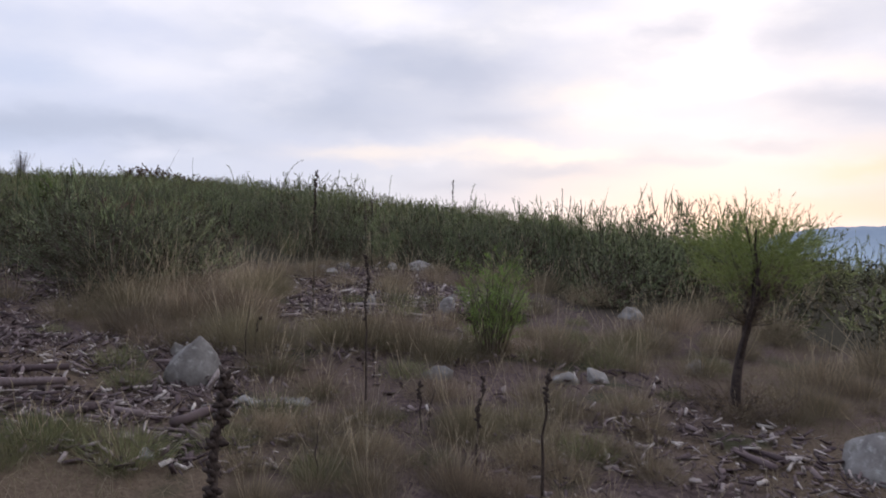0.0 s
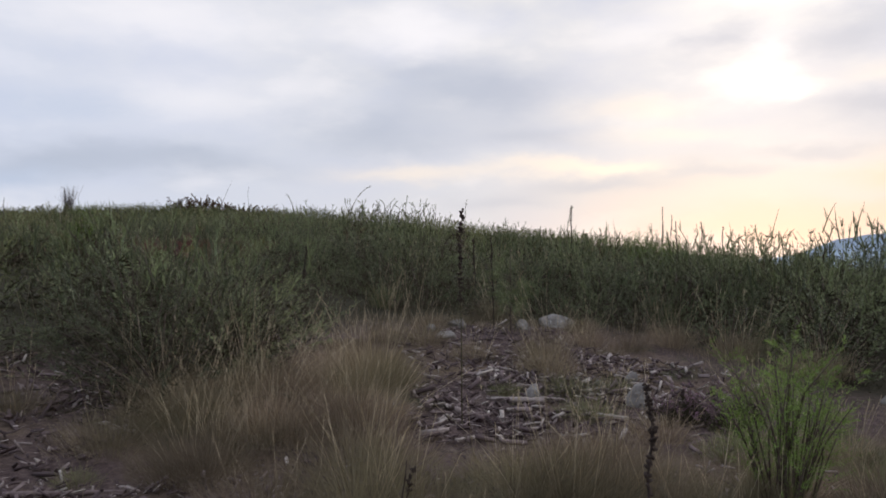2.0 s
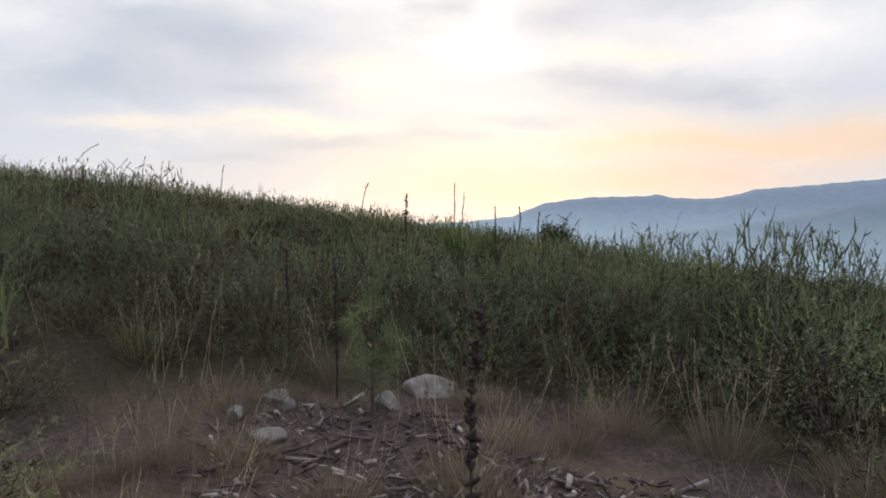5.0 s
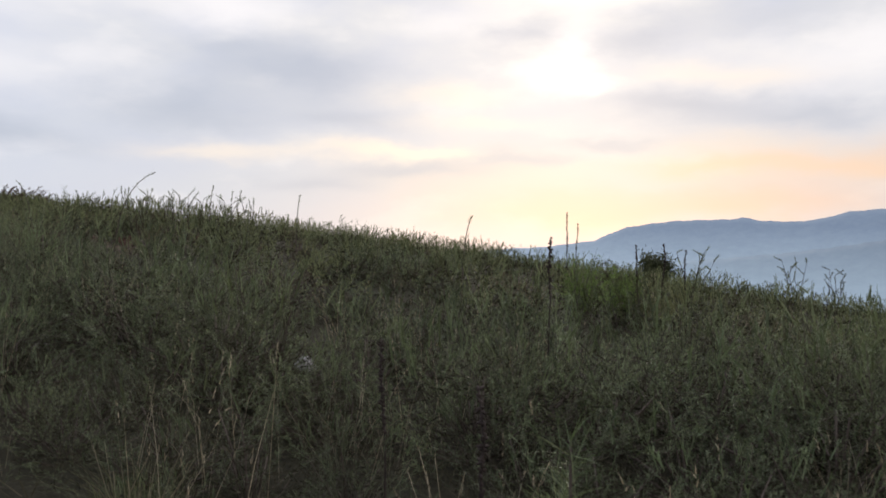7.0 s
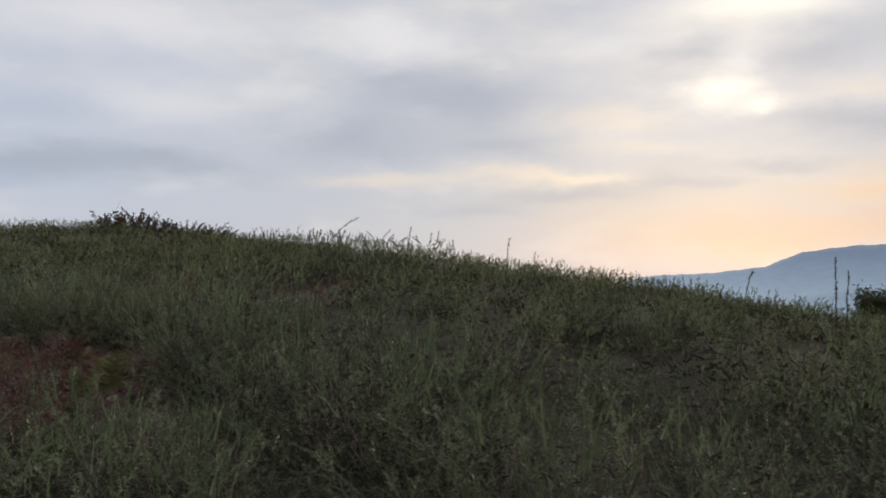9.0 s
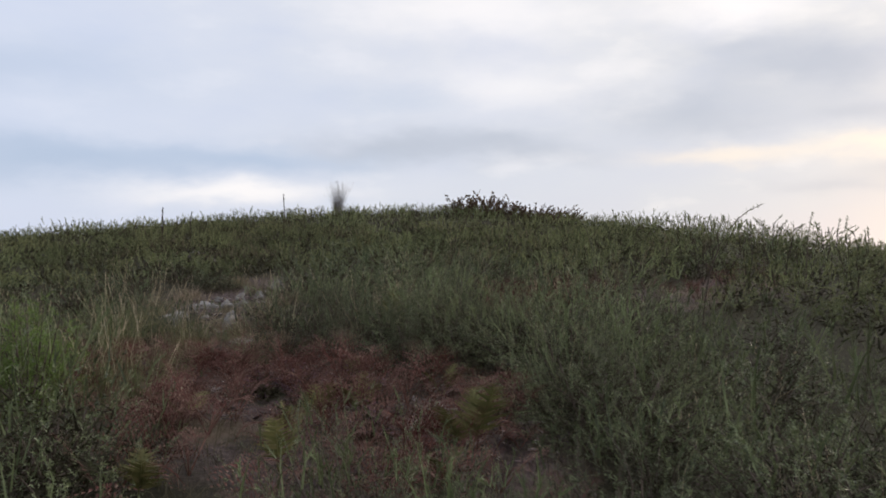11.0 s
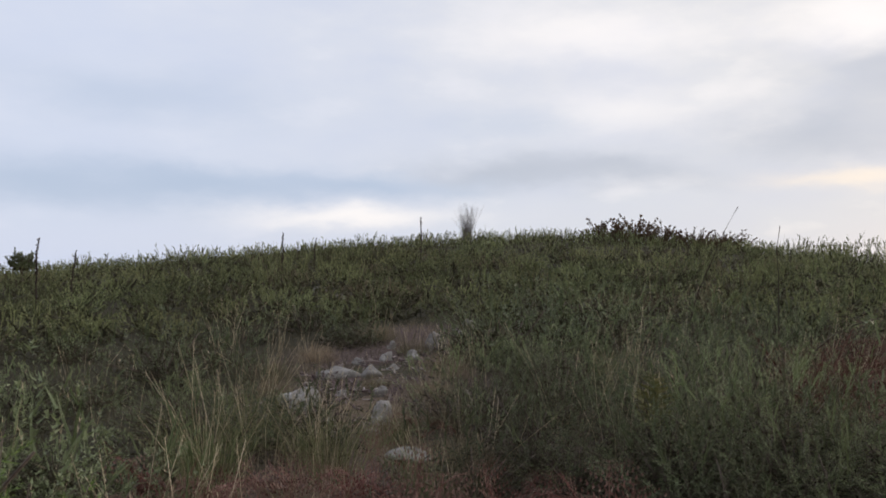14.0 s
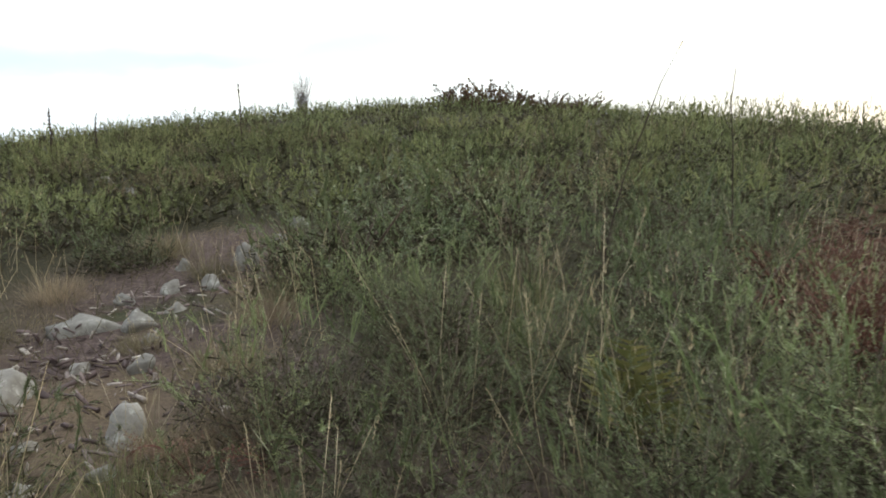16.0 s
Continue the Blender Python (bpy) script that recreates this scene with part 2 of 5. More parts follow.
HEATHER = material("heather_flower", leafy([(0.0, (0.13, 0.10, 0.08)), (0.5, (0.25, 0.14, 0.20)), (1.0, (0.34, 0.20, 0.28))], 0.3, 6.0), 0.8, 0.15, 0.15)
RED_FERN = material("red_bracken", leafy([(0.0, (0.085, 0.038, 0.030)), (0.55, (0.135, 0.060, 0.046)), (1.0, (0.21, 0.13, 0.095))], 0.4, 3.0), 0.8, 0.15, 0.2)
RED_LEAF = material("reddish_leaf", leafy([(0.0, (0.06, 0.035, 0.025)), (0.5, (0.105, 0.055, 0.038)), (1.0, (0.13, 0.10, 0.05))], 0.3, 3.0), 0.7, 0.2, 0.15)


def stone_colour(t):
    p = t.nodes.new("ShaderNodeTexCoord").outputs["Object"]
    c = ramp(t, noise_tex(t, p, 9, 6.0, 0.65), [(0.25, (0.14, 0.125, 0.115)), (0.5, (0.275, 0.255, 0.235)), (0.75, (0.43, 0.41, 0.38))])
    lichen = ranged(t, noise_tex(t, p, 26, 4.0, 0.7), 0.55, 0.66)
    c = mixed(t, maths(t, "MULTIPLY", lichen, 0.6), c, (0.56, 0.55, 0.51))
    moss = ranged(t, noise_tex(t, p, 6, 5.0, 0.7), 0.58, 0.68)
    c = mixed(t, maths(t, "MULTIPLY", moss, 0.45), c, (0.13, 0.115, 0.085))
    n = vmath(t, "SCALE", c)
    t.links.new(maths(t, "ADD", maths(t, "MULTIPLY", own_random(t), 0.5), 0.7), n.node.inputs[3])
    return n


STONE = material("weathered_stone", stone_colour, 0.9, 0.2, bump=lambda t: (noise_tex(t, t.nodes.new("ShaderNodeTexCoord").outputs["Object"], 45, 6.0, 0.65), 0.6, 0.01))


def wood_colour(source):
    def build(t):
        r = source(t)
        c = ramp(t, r, [(0.0, (0.075, 0.053, 0.054)), (0.48, (0.155, 0.112, 0.112)), (0.72, (0.265, 0.205, 0.195)), (0.88, (0.46, 0.395, 0.36)), (1.0, (0.70, 0.63, 0.56))])
        grain = noise_tex(t, t.nodes.new("ShaderNodeTexCoord").outputs["Object"], 60, 4.0, 0.6)
        return mixed(t, ranged(t, grain, 0.35, 0.7, 0.0, 0.55), c, (0.095, 0.072, 0.066))
    return build


CHIP = material("bark_chips", wood_colour(island), 0.85, 0.2)
STICK = material("dead_wood", wood_colour(own_random), 0.85, 0.2)


def soil_colour(t):
    p = place_of(t)
    fine = noise_tex(t, p, 28, 6.0, 0.7)
    c = ramp(t, fine, [(0.28, (0.048, 0.034, 0.032)), (0.5, (0.118, 0.084, 0.078)), (0.68, (0.210, 0.158, 0.141)), (0.8, (0.33, 0.275, 0.24))])
    broad = noise_tex(t, p, 0.9, 4.0)
    litter = ramp(t, noise_tex(t, p, 55, 5.0, 0.7), [(0.3, (0.095, 0.068, 0.048)), (0.6, (0.200, 0.148, 0.102)), (0.8, (0.30, 0.235, 0.165))])
    c = mixed(t, ranged(t, broad, 0.45, 0.62), c, litter)
    moss = mixed(t, ranged(t, fine, 0.3, 0.7), (0.035, 0.042, 0.021), (0.075, 0.080, 0.040))
    c = mixed(t, ranged(t, noise_tex(t, p, 1.7, 5.0), 0.56, 0.66, 0.0, 0.8), c, moss)
    bare = t.nodes.new("ShaderNodeAttribute")
    bare.attribute_name = "open_ground"
    needles = mixed(t, ranged(t, fine, 0.3, 0.7), (0.030, 0.027, 0.018), (0.075, 0.066, 0.042))
    return mixed(t, bare.outputs["Fac"], needles, c)


SOIL = material("hillside_soil", soil_colour, 0.95, 0.1, bump=lambda t: (noise_tex(t, place_of(t), 22, 8.0, 0.7), 0.9, 0.03))

# ---------------------------------------------------------------- the lie of the land
HILL = (0.1491, -0.2945, 1.1227, -0.2178, -0.2513, -0.1306, -0.0009, -0.057, -0.0083, -0.0058)


def land(x, y):
    """The hillside's height: a broad rise that falls away to the valley on all sides."""
    x, y = np.asarray(x, float), np.asarray(y, float)
    dx, dy = x + 6.0, y - 18.0
    r = np.hypot(dx, dy)
    f = np.minimum(1.0, 34.0 / np.maximum(r, 1e-6))
    a, b = (-6.0 + dx * f) / 10, (18.0 + dy * f) / 10
    c = HILL
    z = c[0] + c[1] * a + c[2] * b + c[3] * a * a + c[4] * a * b + c[5] * b * b + c[6] * a ** 3 + c[7] * a * a * b + c[8] * a * b * b + c[9] * b ** 3
    over = np.maximum(r - 34.0, 0)
    z = z - 150 * (1 - np.exp(-over / 700.0 - (over / 900.0) ** 2))
    z = z + 0.34 * np.exp(-((x + 14.0) / 6.5) ** 2 - ((y - 34.0) / 8.0) ** 2)      # the crest
    near = np.exp(-(r / 40.0) ** 2)
    z = z + near * (0.035 * np.sin(1.7 * x + 0.6 * y) * np.sin(1.3 * y - 0.4 * x) + 0.018 * np.sin(4.1 * x + 1.0) * np.sin(3.7 * y + 2.0 * x))
    return z


def h(x, y):
    return float(land(x, y))


# ---------------------------------------------------------------- mesh making


class Cloth:
    """Gathers points and faces in numpy and makes one mesh of them."""

    def __init__(self):
        self.v, self.f, self.n = [], [], 0

    def add(self, v, f):
        v, f = np.asarray(v, float).reshape(-1, 3), np.asarray(f, int)
        self.v.append(v)
        self.f.append(f + self.n)
        self.n += len(v)
        return self

    def mesh(self, name, mat, smooth=False, young=None, tone=None):
        v = np.concatenate(self.v)
        me = bpy.data.meshes.new(name)
        me.vertices.add(len(v))
        me.vertices.foreach_set("co", v.ravel())
        tot = np.concatenate([np.full(len(f), f.shape[1]) for f in self.f])
        idx = np.concatenate([f.ravel() for f in self.f])
        me.loops.add(len(idx))
        me.loops.foreach_set("vertex_index", idx.astype(np.int32))
        me.polygons.add(len(tot))
        me.polygons.foreach_set("loop_start", np.concatenate([[0], np.cumsum(tot)[:-1]]).astype(np.int32))
        me.update(calc_edges=True)
        if smooth:
            me.polygons.foreach_set("use_smooth", np.ones(len(tot), bool))
        me.materials.append(mat)
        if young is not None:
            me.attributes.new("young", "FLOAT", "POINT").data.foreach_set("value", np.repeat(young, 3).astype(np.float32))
        if tone is not None:
            me.attributes.new("tone", "FLOAT", "POINT").data.foreach_set("value", np.repeat(tone, 3).astype(np.float32))
        return me


def unit(v):
    return v / np.maximum(np.linalg.norm(v, axis=-1, keepdims=True), 1e-9)


def spines(rng, p, d, length, width):
    """Slim pointed leaves at points p along d."""
    n = len(p)
    d = unit(d)
    s = rng.normal(size=(n, 3))
    s = unit(np.cross(d, s))
    length, width = np.broadcast_to(length, (n,))[:, None], np.broadcast_to(width, (n,))[:, None]
    v = np.stack([p - s * width / 2, p + s * width / 2, p + d * length], 1)
    return v.reshape(-1, 3), np.arange(3 * n).reshape(n, 3)


def blades(rng, p, d, length, width, droop):
    """Grass blades: three joints, bending over by droop."""
    n = len(p)
    d = unit(d)
    s = unit(np.cross(d, rng.normal(size=(n, 3)) + (0, 0, 0.01)))
    length, width, droop = (np.broadcast_to(q, (n,))[:, None] for q in (length, width, droop))
    out = unit(d * (1, 1, 0) + 1e-6)
    m = p + d * length * 0.5
    e = p + d * length * 0.9 + out * droop * length - np.array((0, 0, 1.0)) * droop * length * 0.6
    v = np.stack([p - s * width / 2, p + s * width / 2, m - s * width * 0.38, m + s * width * 0.38, e], 1)
    k = np.arange(n)[:, None] * 5
    f = np.concatenate([k + (0, 1, 3), k + (0, 3, 2), k + (2, 3, 4)])
    return v.reshape(-1, 3), f


def tubes(paths, radii, sides=3):
    """Many tapered tubes at once: paths (n, k, 3), radii (n, k)."""
    n, k, _ = paths.shape
    t = np.gradient(paths, axis=1)
    t = unit(t)
    ref = np.where(np.abs(t[..., 2:3]) > 0.9, (1.0, 0, 0), (0, 0, 1.0))
    a = unit(np.cross(t, ref))
    b = np.cross(t, a)
    ang = np.arange(sides) * 2 * np.pi / sides
    ring = a[:, :, None, :] * np.cos(ang)[:, None] + b[:, :, None, :] * np.sin(ang)[:, None]
    v = paths[:, :, None, :] + ring * radii[:, :, None, None]
    i, j, s = np.meshgrid(np.arange(n), np.arange(k - 1), np.arange(sides), indexing="ij")
    q = (i * k + j) * sides
    s2 = (s + 1) % sides
    f = np.stack([q + s, q + s2, q + sides + s2, q + sides + s], -1).reshape(-1, 4)
    caps = (np.arange(n)[:, None] * k + (k - 1)) * sides + np.arange(sides)
    return v.reshape(-1, 3), f, caps


def add_tubes(cloth, paths, radii, sides=3):
    v, f, caps = tubes(np.asarray(paths, float), np.asarray(radii, float), sides)
    n0 = cloth.n
    cloth.add(v, f)
    cloth.f.append(caps + n0)


def part(name, me, parent, label=""):
    ob = new(name, me)
    ob.parent = parent
    return tagged(ob, label)


def thing(name, label, category, group="", at=None, kind=""):
    ob = new(name)
    ob.empty_display_size = 0.05
    if at is not None:
        ob.matrix_basis = at
    return tagged(ob, label, category, group, kind)


def stand(x, y, turn=0.0, size=1.0, sink=0.02, lean=0.0, tip=0.0):
    return pose(x, y, h(x, y) - sink, lean, tip, turn) @ Matrix.Scale(size, 4)


def placed(ob, m):
    """Sets a thing down with its size, which copies keep."""
    ob.matrix_basis = m
    return ob


def copied(ob, m):
    c = copy_thing(ob, m)
    c.matrix_basis = m
    return c


# open spots without scrub: x, y and the two radii
CLEAR = ((-0.5, 2.5, 2.9, 4.4), (-0.9, 6.3, 2.0, 2.5), (1.5, 4.6, 1.7, 2.0), (-3.3, 5.6, 0.6, 1.6), (-2.2, 2.6, 2.6, 2.6), (-5.4, 13.35, 1.35, 0.70), (-6.55, 14.5, 0.40, 0.45), (-7.2, 15.2, 0.55, 0.55),
         (-4.78, 16.4, 0.32, 0.35), (-7.75, 16.2, 0.5, 0.9), (-8.1, 17.4, 0.3, 0.7), (-4.2, 12.9, 0.55, 0.6), (-4.46, 14.22, 0.25, 0.3), (-5.5, 15.32, 0.18, 0.25), (-4.75, 17.6, 0.55, 0.7), (-4.1, 18.9, 0.5, 0.7), (-3.4, 20.6, 0.5, 0.6))


# ---------------------------------------------------------------- ground
def make_ground():
    k, s, n = 8.6, 1.75, 200
    u = np.sinh(np.linspace(-1, 1, n) * k) * s
    gx, gy = np.meshgrid(-3.0 + u, 9.0 + u, indexing="ij")
    v = np.stack([gx, gy, land(gx, gy)], -1).reshape(-1, 3)
    i, j = np.meshgrid(np.arange(n - 1), np.arange(n - 1), indexing="ij")
    q = (i * n + j).ravel()
    f = np.stack([q, q + n, q + n + 1, q + 1], -1)
    me = Cloth().add(v, f).mesh("ground", SOIL, True)
    gap = np.full(len(v), 9.0)
    for cx, cy, rx, ry in CLEAR:
        gap = np.minimum(gap, np.hypot((v[:, 0] - cx) / (rx + 0.25), (v[:, 1] - cy) / (ry + 0.25)))
    me.attributes.new("open_ground", "FLOAT", "POINT").data.foreach_set("value", np.clip((1.12 - gap) / 0.24, 0, 1).astype(np.float32))
    return tagged(new("ground", me), "brown hillside soil with litter and moss under scrub", "ground", kind="structure")


make_ground()


def painted_haze(name, low, high, z0, z1):
    """Far slopes: woods with haze painted on as a glow, thickest in the valley."""
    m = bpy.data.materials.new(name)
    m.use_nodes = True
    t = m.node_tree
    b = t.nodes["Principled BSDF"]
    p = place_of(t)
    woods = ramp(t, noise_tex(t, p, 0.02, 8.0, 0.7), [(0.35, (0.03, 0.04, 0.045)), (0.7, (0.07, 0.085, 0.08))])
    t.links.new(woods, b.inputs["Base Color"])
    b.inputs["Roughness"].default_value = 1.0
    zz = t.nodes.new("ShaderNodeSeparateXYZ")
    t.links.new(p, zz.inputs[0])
    # haze put into the emission: pale low down, bluer towards the tops
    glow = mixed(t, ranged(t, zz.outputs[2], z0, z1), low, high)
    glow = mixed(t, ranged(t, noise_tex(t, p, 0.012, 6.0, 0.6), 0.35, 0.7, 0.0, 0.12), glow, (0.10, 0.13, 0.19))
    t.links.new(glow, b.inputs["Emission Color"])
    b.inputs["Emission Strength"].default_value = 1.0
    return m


def ridge(name, label, heads, far, mat, base, seed):
    """A range of hills: heads are (degrees left of +y, degrees up) along its skyline."""
    rng = np.random.default_rng(seed)
    az = np.linspace(heads[0][0], heads[-1][0], 420)
    hs = sorted(heads)
    el = np.interp(az, [q[0] for q in hs], [q[1] for q in hs])
    for w, amp in ((14, 0.02), (37, 0.014), (90, 0.008)):
        el = el + amp * np.sin(az * w * 0.3 + rng.uniform(0, 6))
    top = 2.3 + far * np.tan(np.radians(el))
    cols = []
    for back_by, up in ((-0.16, 0.0), (-0.11, 0.28), (-0.06, 0.62), (-0.02, 0.9), (0.0, 1.0), (0.08, 0.7), (0.16, 0.0)):
        d = far * (1 + back_by)
        z = base + (top - base) * up
        if 0 < up < 1:
            z = z + rng.normal(size=len(az)) * far * 0.0006
        cols.append(np.stack([-1.3 - np.sin(np.radians(az)) * d, 6 + np.cos(np.radians(az)) * d, z], -1))
    v = np.stack(cols, 1)
    n, k = v.shape[:2]
    i, j = np.meshgrid(np.arange(n - 1), np.arange(k - 1), indexing="ij")
    q = (i * k + j).ravel()
    me = Cloth().add(v, np.stack([q, q + 1, q + k + 1, q + k], -1)).mesh(name, mat, True)
    return tagged(new(name, me), label, "mountains", kind="structure")


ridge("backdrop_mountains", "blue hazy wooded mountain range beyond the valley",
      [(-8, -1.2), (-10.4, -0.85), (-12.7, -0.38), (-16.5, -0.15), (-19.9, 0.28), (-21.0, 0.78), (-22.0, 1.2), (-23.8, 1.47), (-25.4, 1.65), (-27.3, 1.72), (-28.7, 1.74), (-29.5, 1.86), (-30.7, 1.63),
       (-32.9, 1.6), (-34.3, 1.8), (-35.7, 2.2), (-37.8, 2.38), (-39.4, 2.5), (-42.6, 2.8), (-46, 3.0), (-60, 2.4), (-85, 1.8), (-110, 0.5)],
      3900, painted_haze("mountain_haze_glow", (0.30, 0.39, 0.49), (0.150, 0.205, 0.300), -110, 90), -160, 3)
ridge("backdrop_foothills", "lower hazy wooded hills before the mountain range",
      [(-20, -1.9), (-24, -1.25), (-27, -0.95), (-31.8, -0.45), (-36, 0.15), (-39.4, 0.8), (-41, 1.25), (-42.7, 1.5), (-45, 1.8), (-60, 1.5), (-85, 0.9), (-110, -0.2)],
      2600, painted_haze("foothill_haze_glow", (0.25, 0.33, 0.42), (0.130, 0.175, 0.245), -100, 40), -160, 5)

# ---------------------------------------------------------------- scrub
TRAIL = ((0, -1), (-0.8, 1.9), (-1.4, 3.9), (-1.15, 6.0), (-1.4, 7.6), (-2.1, 8.6), (-3.0, 9.9), (-4.0, 11.0), (-4.6, 12.0), (-5.2, 13.2))


def to_trail(x, y):
    best = 99.0
    for (ax, ay), (bx, by) in zip(TRAIL, TRAIL[1:]):
        ux, uy = bx - ax, by - ay
        f = max(0.0, min(1.0, ((x - ax) * ux + (y - ay) * uy) / (ux * ux + uy * uy)))
        best = min(best, math.hypot(x - ax - f * ux, y - ay - f * uy))
    return best


def open_at(x, y, margin=0.0):
    return any(((x - cx) / (rx + margin)) ** 2 + ((y - cy) / (ry + margin)) ** 2 < 1 for cx, cy, rx, ry in CLEAR)


def ease(v, a, b):
    f = min(1.0, max(0.0, (v - a) / (b - a)))
    return f * f * (3 - 2 * f)


def scrub_height(x, y):
    """Scrub is waist-high along the ridge and knee-high on the open slope."""
    return 0.36 + 0.36 * ease(x, -9.0, -4.5) - 0.14 * ease(x, -4.5, -1.0) * ease(y, 11.5, 15.5) - 0.08 * ease(x, -7.0, -4.5) * ease(y, 15.5, 17.5) + 0.20 * ease(x, 0.2, 2.5) * (1 - ease(y, 10.5, 13.0)) - 0.10 * ease(x, 1.5, 4.0) * ease(y, 11.0, 13.5)


def aside_from(rng, d):
    """Directions square to d, all round it."""
    return unit(np.cross(d, rng.normal(size=d.shape)))


def sprays(rng, base, head, length, mains, sides, per_side, spread=0.55, along=0.8):
    """Curving shoots with side shoots: where their leaves sit, which way these point, and the shoots' own lines."""
    n = len(base)
    bend = rng.normal(size=(n, 3)) * (0.16, 0.16, 0.07) - np.array((0, 0, 0.04))
    L = length[:, None, None]

    def axis(g):
        return base[:, None, :] + (head[:, None, :] * g + bend[:, None, :] * g * g) * L

    g = np.linspace(0.0, 1.0, mains)[None, :, None] * np.ones((n, 1, 1))
    P = [axis(g).reshape(-1, 3)]
    D = [(head[:, None, :] * along + bend[:, None, :] * g + aside_from(rng, head[:, None, :] * np.ones((1, mains, 1)))).reshape(-1, 3)]
    S = [(1.2 - 0.85 * g).reshape(-1)]
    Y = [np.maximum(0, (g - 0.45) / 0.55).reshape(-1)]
    lines = []
    if sides:
        at = (np.linspace(0.18, 0.88, sides)[None, :, None] + rng.uniform(-0.06, 0.06, (n, sides, 1)))
        q = axis(at)
        d = unit(head[:, None, :] * 0.75 + unit(np.cross(head[:, None, :] * np.ones((1, sides, 1)), rng.normal(size=(n, sides, 3)))) * spread + (0, 0, 0.12))
        ln = L * 0.40 * (1.15 - at) * rng.uniform(0.7, 1.25, (n, sides, 1))
        f = np.linspace(0.08, 1.0, per_side)[None, None, :, None]
        p = q[:, :, None, :] + d[:, :, None, :] * ln[:, :, None, :] * f
        P.append(p.reshape(-1, 3))
        D.append((d[:, :, None, :] * along + aside_from(rng, d[:, :, None, :] * np.ones((1, 1, per_side, 1)))).reshape(-1, 3))
        S.append((1.05 - 0.65 * f * np.ones(p.shape[:3] + (1,))).reshape(-1))
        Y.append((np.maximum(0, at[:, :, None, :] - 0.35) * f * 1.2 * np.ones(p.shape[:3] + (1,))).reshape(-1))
        lines = [q.reshape(-1, 3), (d * ln).reshape(-1, 3)]
    g3 = np.linspace(0, 1, 3)[None, :, None] * np.ones((n, 1, 1))
    return np.concatenate(P), np.concatenate(D), np.concatenate(S), axis(g3), lines, np.concatenate(Y)


def mound(rng, n, wide, tall, seed):
    """Where a bush's shoots spring from, and which way they grow: a lumpy dome down to the ground."""
    a = rng.uniform(0, 2 * np.pi, n)
    w = np.arccos(rng.uniform(-0.02, 1, n))
    lumps = 1 + 0.24 * np.sin(3 * a + seed) * np.sin(2.3 * w + seed) + rng.normal(size=n) * 0.10
    shell = np.where(rng.random(n) < 0.7, rng.uniform(0.45, 0.72, n), rng.uniform(0.12, 0.45, n)) * lumps
    out = np.stack([np.cos(a) * np.sin(w), np.sin(a) * np.sin(w), np.cos(w)], -1)
    base = out * shell[:, None] * np.array((wide, wide, tall * 0.82)) + np.array((0, 0, 0.03))
    return base, out, w


def spikes(rng, n, wide, tall):
    """The straight young shoots that stand out above a bush."""
    a, r = rng.uniform(0, 2 * np.pi, n), np.sqrt(rng.uniform(0, 1, n)) * 0.75
    base = np.stack([np.cos(a) * r * wide, np.sin(a) * r * wide, tall * (0.79 - 0.40 * r * r)], -1)
    head = unit(np.stack([np.cos(a) * r * 0.5, np.sin(a) * r * 0.5, np.ones(n)], -1) + rng.normal(size=(n, 3)) * 0.22)
    long = 0.12 + 0.13 * rng.random(n) ** 1.5
    fork = rng.uniform(0.25, 0.7, n)              # each carries one shorter side shoot
    side = unit(head + aside_from(rng, head) * 0.62)
    return np.concatenate([base, base + head * (long * fork)[:, None]]), np.concatenate([head, side]), np.concatenate([long, long * rng.uniform(0.3, 0.55, n)])


def fingers(rng, base, head, length, barbs, thick, barb):
    """Stout tapering shoots set with short barbs: leaf places for one cloth."""
    n = len(base)
    bend = rng.normal(size=(n, 3)) * (0.10, 0.10, 0.02)
    tip = base + (head + bend) * length[:, None]
    mid = base + (head * 0.5 + bend * 0.25) * length[:, None]
    c = []
    for k in range(2):
        s = unit(np.cross(head, rng.normal(size=(n, 3)))) * thick
        v = np.stack([base - s / 2, base + s / 2, mid - s * 0.4, mid + s * 0.4, tip], 1).reshape(-1, 5, 3)
        for a, b, e in ((0, 1, 3), (0, 3, 2), (2, 3, 4)):
            c.append(v[:, (a, b, e)])
    g = rng.uniform(0.05, 0.95, (n, barbs, 1))
    p = base[:, None] + (head[:, None] * g + bend[:, None] * g * g) * length[:, None, None]
    d = unit(head)[:, None] * 0.9 + aside_from(rng, unit(head)[:, None] * np.ones((1, barbs, 1)))
    w = unit(np.cross(d, rng.normal(size=p.shape))) * barb[1] / 2
    ln = barb[0] * (1.25 - 0.8 * g) * rng.uniform(0.7, 1.3, g.shape)
    c.append(np.stack([p - w, p + w, p + unit(d) * ln], 2).reshape(-1, 3, 3))
    v = np.concatenate(c)
    return v.reshape(-1, 3), np.arange(3 * len(v)).reshape(-1, 3)


def within(rng, n, wide, tall, seed):
    """Places and directions inside a bush, for the matted growth that stops one seeing through it."""
    a = rng.uniform(0, 2 * np.pi, n)
    w = np.arccos(rng.uniform(0, 1, n))
    lumps = 1 + 0.20 * np.sin(3 * a + seed) * np.sin(2.3 * w + seed)
    r = (rng.uniform(0.05, 1, n) ** 0.45) * 0.76 * lumps
    p = np.stack([np.cos(a) * np.sin(w) * wide, np.sin(a) * np.sin(w) * wide, np.cos(w) * tall * 0.80 + 0.015], -1) * r[:, None]
    p[:, 2] = np.maximum(p[:, 2], 0.01)
    d = rng.normal(size=(n, 3)) * (1, 1, 0.6) + np.array((0, 0, 0.5))
    return p, d


